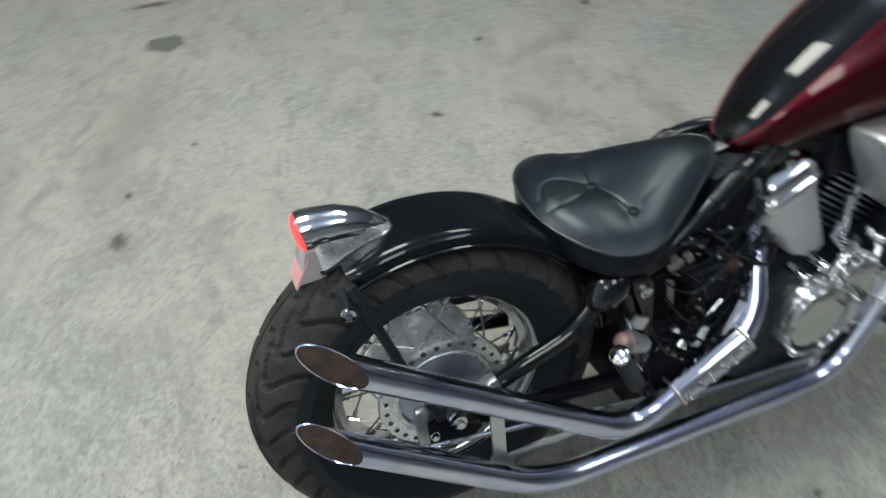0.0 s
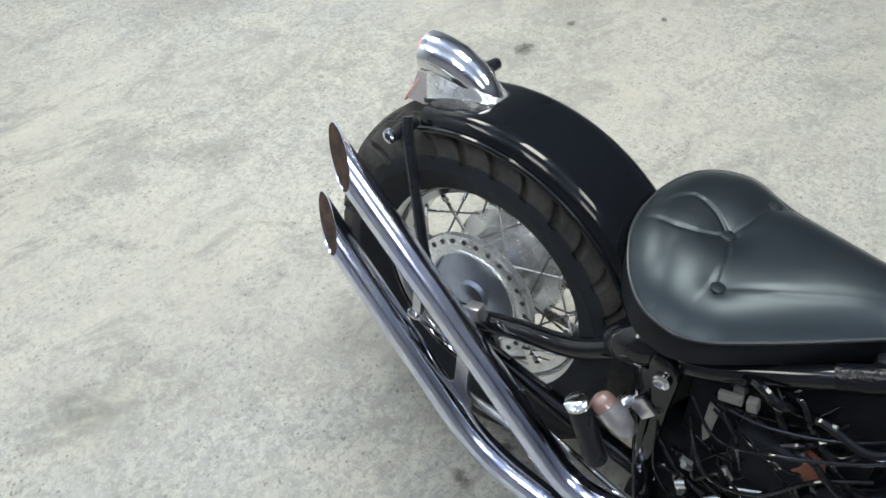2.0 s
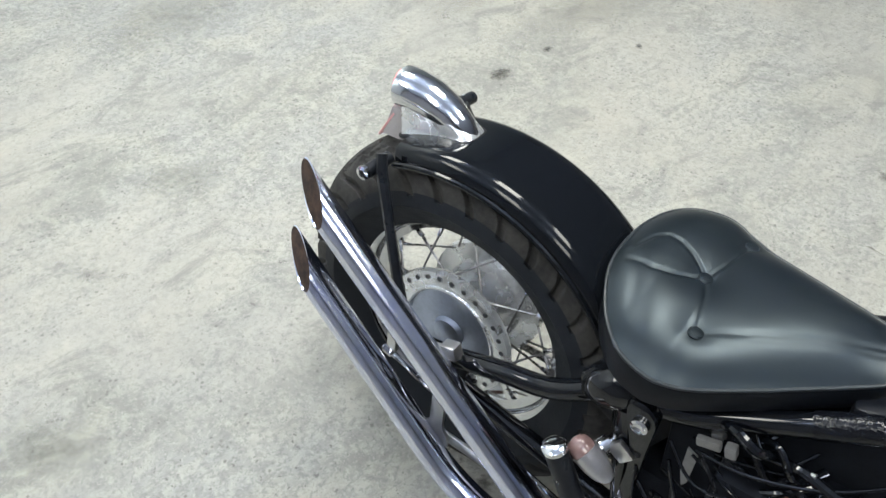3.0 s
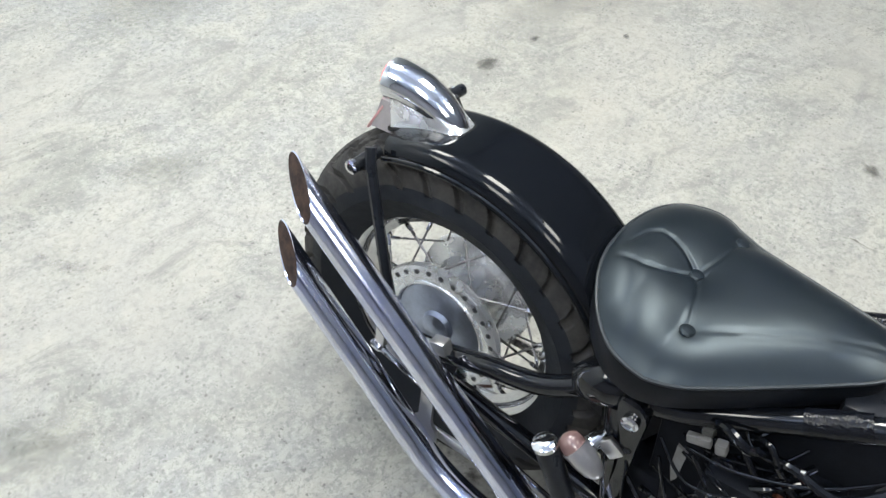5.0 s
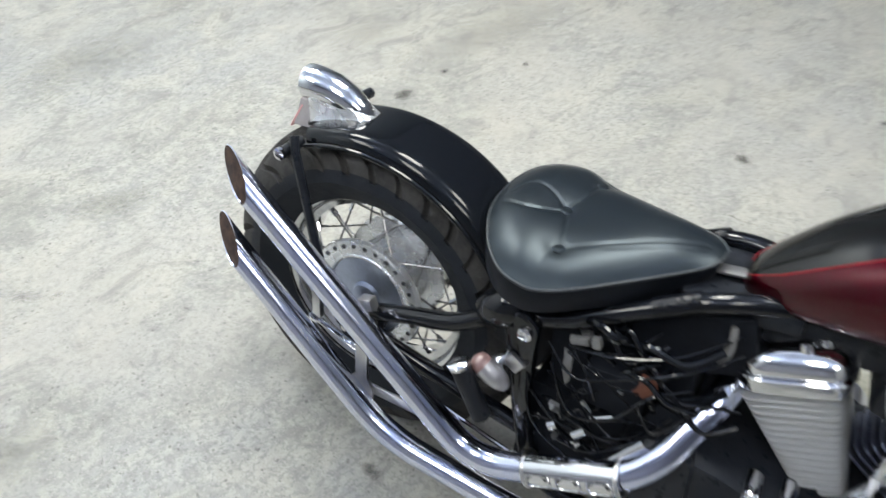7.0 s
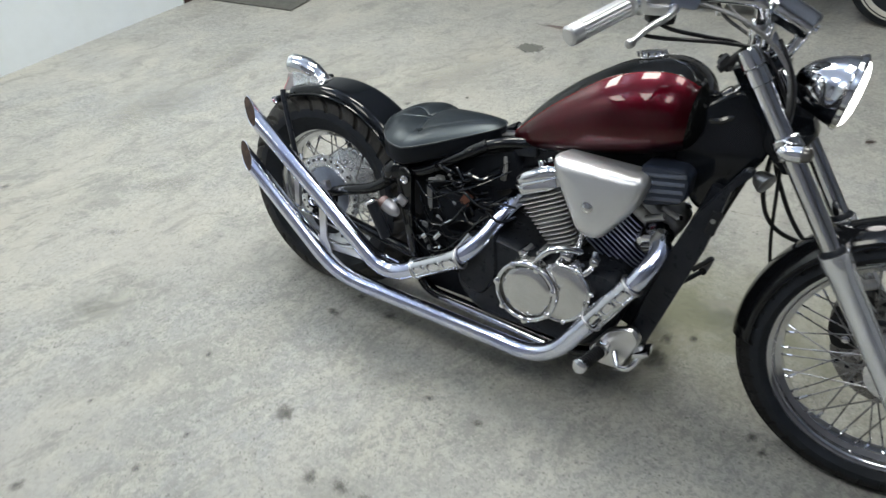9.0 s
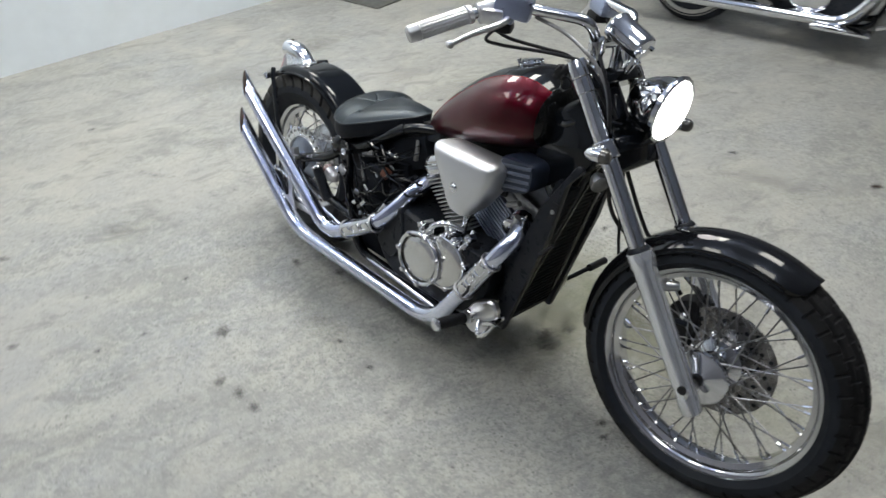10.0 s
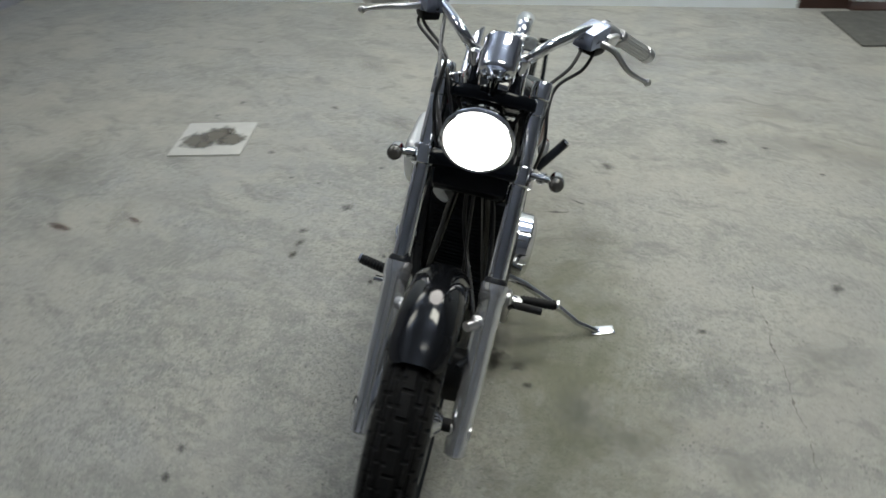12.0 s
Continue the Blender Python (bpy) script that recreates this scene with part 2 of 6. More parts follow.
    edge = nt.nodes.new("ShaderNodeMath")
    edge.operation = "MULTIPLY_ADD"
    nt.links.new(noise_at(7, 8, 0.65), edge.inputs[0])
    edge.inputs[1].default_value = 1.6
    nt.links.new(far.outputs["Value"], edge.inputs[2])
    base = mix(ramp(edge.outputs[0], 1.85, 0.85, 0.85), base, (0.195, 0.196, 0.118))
    nt.links.new(base, b.inputs["Base Color"])
    rr = nt.nodes.new("ShaderNodeMapRange")
    rr.inputs["To Min"].default_value, rr.inputs["To Max"].default_value = 0.42, 0.78
    nt.links.new(noise_at(4, 6), rr.inputs["Value"])
    nt.links.new(rr.outputs[0], b.inputs["Roughness"])
    bump = nt.nodes.new("ShaderNodeBump")
    bump.inputs["Strength"].default_value = 0.3
    bump.inputs["Distance"].default_value = 0.003
    nt.links.new(noise_at(45, 9, 0.7), bump.inputs["Height"])
    nt.links.new(bump.outputs[0], b.inputs["Normal"])
    return m


def stain_material(name, color, strength, soft, scale=3.0):
    """A stain with an irregular edge of its own that fades out into the floor."""
    m = bpy.data.materials.new(name)
    m.use_nodes = True
    nt = m.node_tree
    b = nt.nodes["Principled BSDF"]
    b.inputs["Base Color"].default_value = (*color, 1)
    b.inputs["Roughness"].default_value = 0.6
    co = nt.nodes.new("ShaderNodeTexCoord")
    ln = nt.nodes.new("ShaderNodeVectorMath")
    ln.operation = "LENGTH"
    nt.links.new(co.outputs["Object"], ln.inputs[0])
    nz = nt.nodes.new("ShaderNodeTexNoise")
    nz.noise_dimensions = "4D"
    nz.inputs["Scale"].default_value = scale
    nz.inputs["Detail"].default_value = 5
    nt.links.new(co.outputs["Object"], nz.inputs["Vector"])
    info = nt.nodes.new("ShaderNodeObjectInfo")
    mul = nt.nodes.new("ShaderNodeMath")
    mul.operation = "MULTIPLY"
    mul.inputs[1].default_value = 40
    nt.links.new(info.outputs["Random"], mul.inputs[0])
    nt.links.new(mul.outputs[0], nz.inputs["W"])
    ad = nt.nodes.new("ShaderNodeMath")
    ad.operation = "MULTIPLY_ADD"
    nt.links.new(nz.outputs["Fac"], ad.inputs[0])
    ad.inputs[1].default_value = 1.1
    nt.links.new(ln.outputs["Value"], ad.inputs[2])
    mr = nt.nodes.new("ShaderNodeMapRange")
    mr.inputs["From Min"].default_value, mr.inputs["From Max"].default_value = 1.25 - soft, 1.25
    mr.inputs["To Min"].default_value, mr.inputs["To Max"].default_value = strength, 0.0
    nt.links.new(ad.outputs[0], mr.inputs["Value"])
    nt.links.new(mr.outputs[0], b.inputs["Alpha"])
    return m


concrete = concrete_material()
crack_grey = material("crack_grey", (0.13, 0.128, 0.114), 0.8, vary=0.5, scale=60, tone=(0.26, 0.255, 0.225))
worn_dark = stain_material("worn_patch", (0.16, 0.163, 0.14), 0.3, 0.9, 7.0)
oil_dark = stain_material("oil_spot", (0.08, 0.078, 0.07), 0.58, 0.6, 3.2)
oil_faint = stain_material("old_oil_film", (0.16, 0.155, 0.135), 0.26, 0.9, 2.0)
pitted = stain_material("pitted_patch", (0.17, 0.167, 0.15), 0.34, 0.9, 4.0)
leaf_brown = stain_material("brown_mark", (0.17, 0.1, 0.08), 0.6, 0.4)
tape_grey = stain_material("grey_residue", (0.16, 0.165, 0.15), 0.8, 0.2, 6.0)
tile_stain = stain_material("tile_oil", (0.16, 0.15, 0.13), 0.85, 0.4, 3.0)


# ---------------------------------------------------------------- mesh helpers
def part(name, bm, mat, parent=None, label="", angle=38):
    me = bpy.data.meshes.new(name)
    bmesh.ops.recalc_face_normals(bm, faces=bm.faces)
    bm.to_mesh(me)
    bm.free()
    for p in me.polygons:
        p.use_smooth = True
    me.set_sharp_from_angle(angle=radians(angle))
    me.materials.append(mat)
    ob = new(name, me)
    if parent:
        ob.parent = parent
    if label:
        tagged(ob, label)
    return ob


def join(*bms):
    out = bms[0]
    for b in bms[1:]:
        me = bpy.data.meshes.new("tmp")
        b.to_mesh(me)
        b.free()
        out.from_mesh(me)
        bpy.data.meshes.remove(me)
    return out


def rings(rows, closed=True, caps=True):
    """A skin over rows of points of equal count."""
    bm = bmesh.new()
    vs = [[bm.verts.new(p) for p in r] for r in rows]
    n = len(rows[0])
    for a, b in zip(vs, vs[1:]):
        for i in range(n if closed else n - 1):
            j = (i + 1) % n
            bm.faces.new((a[i], a[j], b[j], b[i]))
    if caps:
        bm.faces.new(vs[0][::-1])
        bm.faces.new(vs[-1])
    return bm


def smooth_line(pts, per=5):
    pts = [Vector(p) for p in pts]
    out = []
    for i in range(len(pts) - 1):
        p0, p1, p2, p3 = pts[max(i - 1, 0)], pts[i], pts[i + 1], pts[min(i + 2, len(pts) - 1)]
        for k in range(per):
            t = k / per
            out.append(0.5 * ((2 * p1) + (p2 - p0) * t + (2 * p0 - 5 * p1 + 4 * p2 - p3) * t * t + (3 * p1 - p0 - 3 * p2 + p3) * t ** 3))
    out.append(pts[-1])
    return out


def bent_line(pts, radius, per=6):
    """Straight runs with rounded corners of about that radius."""
    pts = [Vector(p) for p in pts]
    out = [pts[0]]
    for a, b, c in zip(pts, pts[1:], pts[2:]):
        u, v = (a - b), (c - b)
        cut = min(radius, u.length * 0.48, v.length * 0.48)
        p, q = b + u.normalized() * cut, b + v.normalized() * cut
        for k in range(per + 1):
            t = k / per
            out.append(p * (1 - t) ** 2 + b * 2 * t * (1 - t) + q * t * t)
    out.append(pts[-1])
    return out


def tube(pts, r, n=12, caps=True):
    pts = [Vector(p) for p in pts]
    rad = r if isinstance(r, (list, tuple)) else [r] * len(pts)
    rows, side = [], None
    for i, p in enumerate(pts):
        d = (pts[min(i + 1, len(pts) - 1)] - pts[max(i - 1, 0)]).normalized()
        if side is None:
            side = d.orthogonal().normalized()
        side = (side - d * side.dot(d)).normalized()
        up = d.cross(side)
        rows.append([p + (side * math.cos(a) + up * math.sin(a)) * rad[i] for a in [2 * math.pi * k / n for k in range(n)]])
    return rings(rows, caps=caps)


def lathe(profile, centre, axis=(0, 1, 0), n=48, closed=False):
    """Turns (along, radius) pairs round an axis through centre."""
    c, ax = Vector(centre), Vector(axis).normalized()
    u = ax.orthogonal().normalized()
    v = ax.cross(u)
    rows = [[c + ax * h + (u * math.cos(a) + v * math.sin(a)) * max(r, 0.0002) for a in [2 * math.pi * k / n for k in range(n)]] for h, r in profile]
    if closed:
        rows.append(rows[0])
        bm = rings(rows, caps=False)
        bmesh.ops.remove_doubles(bm, verts=bm.verts, dist=1e-6)
        return bm
    return rings(rows)


def box(size, m, bevel=0.004, seg=2):
    bm = bmesh.new()
    bmesh.ops.create_cube(bm, size=1.0, matrix=m @ Matrix.Diagonal((*size, 1)))
    if bevel:
        bmesh.ops.bevel(bm, geom=bm.edges[:], offset=bevel, segments=seg, affect="EDGES", profile=0.6)
    return bm


def rod(a, b, r, n=10):
    return tube([a, b], r, n)


def round_outline(pts, radius, per=6):
    """A closed outline with rounded corners; points are (a, b) pairs."""
    v = [Vector((*p, 0)) for p in pts]
    out = []
    for i in range(len(v)):
        a, b, c = v[i - 1], v[i], v[(i + 1) % len(v)]
        ua, uc = a - b, c - b
        cut = min(radius, ua.length * 0.48, uc.length * 0.48)
        p, q = b + ua.normalized() * cut, b + uc.normalized() * cut
        for k in range(per + 1):
            t = k / per
            w = p * (1 - t) ** 2 + b * 2 * t * (1 - t) + q * t * t
            out.append((w.x, w.y))
    return out


def slab(outline, steps):
    """A body in the x-z outline built up along y: steps are (y, share by which the outline is scaled about its middle)."""
    cx = sum(p[0] for p in outline) / len(outline)
    cz = sum(p[1] for p in outline) / len(outline)
    return rings([[(cx + (x - cx) * s, y, cz + (z - cz) * s) for x, z in outline] for y, s in steps])


def bolt(at, axis, r=0.009, h=0.008):
    return lathe([(0, r * 1.25), (h * 0.25, r * 1.25), (h * 0.3, r), (h, r), (h * 1.15, r * 0.6)], at, axis, 6)

# ---------------------------------------------------------------- room
SLOPE = -0.04   # the far wall is not quite square to the motorcycle


def wall_x(y):
    return -2.645 + SLOPE * y


def prism(corners, z0, z1):
    """A block on a plan of corners."""
    return rings([[(x, y, z0) for x, y in corners], [(x, y, z1) for x, y in corners]])


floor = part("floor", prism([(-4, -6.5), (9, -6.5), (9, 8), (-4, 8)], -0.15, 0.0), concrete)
tagged(floor, "worn grey concrete floor with oil marks", "floor", kind="structure")

D0, D1 = 1.77, 3.25
wall = part("wall_west", join(
    prism([(wall_x(-6.5), -6.5), (wall_x(D0), D0), (wall_x(D0) - 0.22, D0), (wall_x(-6.5) - 0.22, -6.5)], -0.01, CEILING),
    prism([(wall_x(D1), D1), (wall_x(8), 8), (wall_x(8) - 0.22, 8), (wall_x(D1) - 0.22, D1)], -0.01, CEILING),
    prism([(wall_x(D0), D0), (wall_x(D1), D1), (wall_x(D1) - 0.22, D1), (wall_x(D0) - 0.22, D0)], 2.1, CEILING)), wall_paint)
tagged(wall, "plain white painted wall with a recessed doorway", "wall", kind="structure")
# unseen walls added round the room; the south one is grey for darker reflections
for nm, cs in (("wall_south", [(-4, -4.2), (9, -4.2), (9, -4.4), (-4, -4.4)]), ("wall_north", [(-4, 8), (9, 8), (9, 8.2), (-4, 8.2)]),
               ("wall_east", [(9, -6.7), (9.2, -6.7), (9.2, 8.2), (9, 8.2)])):
    tagged(part(nm, prism(cs, -0.01, CEILING), far_paint if nm == "wall_south" else pale_paint), "unseen grey wall added for darker reflections" if nm == "wall_south" else "unseen pale wall added to close the room", "wall", kind="structure")
tagged(part("ceiling", prism([(-4, -6.7), (9.2, -6.7), (9.2, 8.2), (-4, 8.2)], CEILING, CEILING + 0.15), ceil_paint), "plain pale ceiling", "ceiling", kind="structure")

door = new("door_1")
door.location = (wall_x(D0), D0, 0)
tagged(door, "white door in a dark brown recessed frame", "door", kind="structure")
part("door_jamb", box((0.215, 0.33, 2.09), pose(-0.115, 0.168, 1.045, 0, 0, 2.3), 0.004), brown_wood, door, "dark brown door post")
part("door_leaf", box((0.045, 1.1, 2.06), pose(-0.2, 0.89, 1.035, 0, 0, 2.3), 0.004), wall_paint, door, "white door leaf")
part("threshold", box((0.2, 1.12, 0.014), pose(-0.1, 0.89, 0.004, 0, 0, 2.3), 0.003), brown_wood, door)

mt = part("door_mat", box((0.68, 1.3, 0.012), pose(0, 0, 0.006), 0.004), mat_grey)
mt.matrix_basis = pose(-2.367, 2.594, 0.0, 0, 0, 7.0)
tagged(mt, "dark grey ribbed rubber door mat lying on concrete", "door mat")

# ceiling lamps, out of view but mirrored in paint and chrome
lamp_ob = new("ceiling_light")
part("housing", join(box((0.74, 1.22, 0.06), pose(0, 0, -0.032), 0.006)), lamp_white, lamp_ob)
part("diffuser", box((0.66, 1.14, 0.012), pose(0, 0, -0.07), 0.003), lamp_glow, lamp_ob, "glowing white diffuser")
for sx, sy in ((-0.28, -0.5), (0.28, -0.5), (-0.28, 0.5), (0.28, 0.5)):
    part("hanger_rod", rod((sx, sy, -0.02), (sx, sy, CEILING - LAMP_Z), 0.004, 8), lamp_white, lamp_ob)
lamp_ob.location = (*LAMPS[0], LAMP_Z)
tagged(lamp_ob, "oblong white hanging light with a bright diffuser", "ceiling light", "ceiling lights")
for x, y in LAMPS[1:]:
    copy_thing(lamp_ob, pose(x, y, LAMP_Z))
for x, y in LAMPS:
    ld = bpy.data.lights.new("lamp", "AREA")
    ld.shape, ld.size, ld.size_y, ld.energy, ld.color = "RECTANGLE", 0.66, 1.14, LAMP_ROWS[y] * LAMP_ALONG[x], (1.0, 1.0, 0.95)
    lo = new("lamp", ld)
    lo.matrix_basis = pose(x, y, LAMP_Z - 0.09)
    # bluish upward fill, added over each light to brighten the ceiling and chrome
    lu = bpy.data.lights.new("lamp", "AREA")
    lu.shape, lu.size, lu.size_y, lu.energy, lu.color = "RECTANGLE", 0.66, 1.14, UP_FILL_W, (0.84, 0.92, 1.0)
    uo = new("lamp", lu)
    uo.matrix_basis = pose(x, y, LAMP_Z + 0.02, 180, 0, 0)


# ---------------------------------------------------------------- marks on the floor
def blob(name, x, y, rx, ry, mat, turn=0, label="dark oil spot on the concrete", z=0.0012):
    bm = bmesh.new()
    vs = [bm.verts.new((1.3 * math.cos(2 * math.pi * k / 20), 1.3 * math.sin(2 * math.pi * k / 20), 0)) for k in range(20)]
    bm.faces.new(vs)
    ob = part(name, bm, mat)
    ob.matrix_basis = pose(x, y, z, 0, 0, turn) @ Matrix.Diagonal((rx, ry, 1, 1))
    return tagged(ob, label, "stain", kind="structure")


SPOTS = [(-0.547, 1.003, 0.05), (-0.505, 1.203, 0.024), (0.466, -0.701, 0.03), (0.551, -0.685, 0.032), (0.63, -0.682, 0.032), (0.274, -0.579, 0.045),
         (-0.695, -0.955, 0.035), (-0.232, 0.489, 0.05), (1.55, -0.654, 0.024), (1.643, -0.649, 0.022),
         (1.04, 0.16, 0.045), (1.085, 0.12, 0.045), (1.087, 0.224, 0.03), (1.157, 0.262, 0.022), (1.387, -0.023, 0.026), (1.42, -0.06, 0.02), (0.538, 1.266, 0.04), (1.482, 1.849, 0.04),
         (0.589, -0.333, 0.016), (-0.699, -1.488, 0.028), (-0.521, -1.553, 0.02), (0.834, 0.794, 0.022), (-0.28, 1.4, 0.02), (0.902, 1.717, 0.03), (-1.55, -0.256, 0.03), (-1.656, -1.798, 0.03), (-0.158, -1.096, 0.03), (0.062, -0.909, 0.02),
         (0.13, -0.184, 0.032), (0.3, -0.111, 0.03), (0.165, -0.078, 0.02), (0.748, -0.342, 0.02), (0.094, -0.767, 0.016), (-0.077, -0.524, 0.02), (-0.234, -0.823, 0.014)]
for x, y, r in SPOTS:
    blob("oil_spot", x, y, r * 1.3, r * 0.9, oil_dark, 57 * x + 91 * y)
for x, y, rx, ry, tn in ((-0.87, -0.25, 0.085, 0.03, 30), (-0.8, -0.2, 0.03, 0.018, 60), (-0.95, -0.27, 0.035, 0.014, 10), (-0.9, -0.21, 0.03, 0.012, 50)):
    blob("pitted_patch", x, y, rx, ry, pitted, tn, "pitted grey patch in the concrete")
for x, y, rx, ry, tn in ((0.9, 0.2, 0.5, 0.2, 5), (0.5, -1.5, 0.22, 0.08, 20), (-0.5, 1.55, 0.7, 0.22, 70), (1.9, -0.5, 0.35, 0.2, 60),
                         (-1.6, 0.6, 0.5, 0.25, 80), (1.2, 1.6, 0.4, 0.15, 10), (0.2, -2.0, 0.5, 0.3, 40), (-1.7, 1.2, 0.45, 0.16, 100), (2.0, 0.5, 0.4, 0.16, 80), (0.95, 0.05, 0.3, 0.22, 0)):
    blob("oil_film", x, y, rx, ry, oil_faint, tn, "faint old oil film on the concrete", 0.0008)
for x, y, rx, ry, tn in ((0.183, 0.29, 0.075, 0.014, 94), (0.094, 0.372, 0.06, 0.009, 60)):
    blob("dark_streak", x, y, rx, ry, oil_dark, tn, "thin dark scuff on the concrete")
for x, y, rx, ry, tn in ((0.588, -1.72, 0.1, 0.03, 75), (0.494, -1.433, 0.07, 0.022, 60), (-0.301, 2.523, 0.17, 0.045, 0), (1.482, 1.849, 0.05, 0.02, 40)):
    blob("brown_mark", x, y, rx, ry, leaf_brown, tn, "reddish brown scuff on the concrete")
for x, y, rx, ry, tn in ((1.0, 0.83, 0.22, 0.12, 20), (1.08, 0.7, 0.16, 0.1, 60), (1.22, 0.42, 0.2, 0.12, 10), (1.32, 0.56, 0.16, 0.1, 80), (1.38, 0.84, 0.18, 0.1, 40), (0.36, 0.42, 0.22, 0.12, 15),
                         (1.5, 0.2, 0.16, 0.09, 30), (1.07, 0.1, 0.1, 0.05, 10), (0.45, -0.32, 0.25, 0.1, 5), (-0.55, -0.55, 0.22, 0.12, 35), 
                         (-0.95, 0.1, 0.2, 0.1, 50), (-0.9, 1.3, 0.3, 0.14, 80), (0.9, 1.15, 0.24, 0.1, 100), (1.7, -0.2, 0.14, 0.1, 0), (-1.3, -0.9, 0.25, 0.12, 60)):
    blob("worn_patch", x, y, rx, ry, worn_dark, tn, "dark worn patch in the concrete", 0.001)
crack_rng = random.Random(12)
crack_left, crack_right = [], []
for k in range(76):
    x = 0.49 + 0.012 * k
    y = 0.978 + 0.062 * k / 75 + 0.006 * math.sin(0.34 * k) + crack_rng.uniform(-0.004, 0.004)
    w = crack_rng.uniform(0.0004, 0.0022) + (0.006 if crack_rng.random() < 0.12 else 0.0)
    w *= (0.4 + 0.6 * k / 75) * (0.0 if k % 11 in (4, 5) else 1.0)
    crack_left.append((x, y - w, 0.0013))
    crack_right.append((x, y + w, 0.0013))
crack = part("floor_crack", rings([crack_left, crack_right], closed=False, caps=False), crack_grey)
tagged(crack, "ragged thin crack in the concrete", "crack", kind="structure")
tp = blob("tape_residue", 0, 0, 1, 1, tape_grey, 0, "square grey patch of old tape residue", 0.0014)
me = bpy.data.meshes.new("tape_residue")
me.from_pydata([(-0.8, -0.75, 0), (0.8, -0.75, 0), (0.8, 0.75, 0), (-0.8, 0.75, 0)], [], [(0, 1, 2, 3)])
me.materials.append(tape_grey)
tp.data = me
tp.matrix_basis = pose(-0.29, 2.14, 0.0014, 0, 0, 8) @ Matrix.Diagonal((0.115, 0.1, 1, 1))

tile = part("floor_tile", box((0.355, 0.355, 0.009), pose(0, 0, 0.0045), 0.002), tile_pale)
tile.matrix_basis = pose(-0.252, -1.439, 0.0, 0, 0, 9.5)
tagged(tile, "loose pale square tile with dark oil stains", "tile")
for dx, dy, r in ((-0.02, 0.0, 0.095), (0.03, -0.09, 0.075), (0.02, 0.095, 0.07), (-0.07, 0.05, 0.045), (0.07, -0.03, 0.045)):
    ob = blob("tile_stain", 0, 0, 1, 1, tile_stain, 0, "dark oil blot soaked into the tile")
    ob.matrix_basis = tile.matrix_basis @ pose(dx, dy, 0.0103 + 0.0002 * dx) @ Matrix.Diagonal((r * 1.7, r * 1.45, 1, 1))

# ---------------------------------------------------------------- motorcycle
# its own axes: x ahead, y to its left, z up from the ground; it leans on its stand
bike = new("motorcycle")
bike.matrix_basis = pose(0, -0.02, 0, -10.5, 0, 0)
tagged(bike, "black and dark red bobber motorcycle leaning on its side stand", "motorcycle")

REAR = Vector((0.03, 0, 0.328))
FRONT = Vector((1.612, -0.006, 0.342))


def tyre_mesh(centre, radius, bead, half, kind):
    """A tyre with its tread cut in."""
    around = 840 if kind == "front" else 1120
    prof, fine = [], 72 if kind == "rear" else 36
    for k in range(fine + 1):
        a = math.pi * (k / fine)             # from one bead over the tread to the other
        y = -math.cos(a) * half
        crown = abs(math.sin(a)) ** (0.62 if kind == "rear" else 0.8)
        prof.append((y, bead + (radius - bead) * crown))
    prof = [(-half * 0.62, bead)] + prof[fine // 18:-(fine // 18)] + [(half * 0.62, bead)]
    rows = []
    for j, (y, r) in enumerate(prof):
        row = []
        yn = y / half
        rib = j // 4
        for k in range(around):
            a = 2 * math.pi * k / around
            d = 0.0
            if abs(yn) < 0.985 and r > bead + (radius - bead) * 0.5:
                s = a * radius
                if kind == "front":
                    wave = (k + 8 * rib) % 20
                    if j in (9, 13, 14, 20, 21, 25):
                        d = 0.006
                    elif wave in (5, 6, 7):
                        d = 0.0045
                else:
                    u = (s + abs(yn) * 0.05 + 0.022 * math.sin(8 * abs(yn))) / 0.068
                    f = abs((u + (0.5 if yn > 0 else 0)) % 1.0 - 0.5)
                    if abs(yn) > 0.15:
                        d = 0.0095 * math.exp(-(f / (0.08 + 0.07 * max(0.0, abs(yn) - 0.5))) ** 4)
                    g = abs(abs(yn) - 0.45 - 0.08 * math.sin(2 * math.pi * u))
                    d = max(d, 0.007 * math.exp(-(g / 0.045) ** 4), 0.007 * math.exp(-(yn / 0.035) ** 4))
            rr = r - d
            row.append((centre.x + rr * math.cos(a), centre.y + y - 0.9 * d * yn * abs(yn), centre.z + rr * math.sin(a)))
        rows.append(row)
    lo = next(i for i, (y, r) in enumerate(prof) if r > bead + (radius - bead) * (0.5 if kind == "rear" else 0.44))
    hi = len(prof) - 1 - lo
    return rings(rows[lo:hi + 1], caps=False), join(rings(rows[:lo + 1], caps=False), rings(rows[hi:], caps=False))


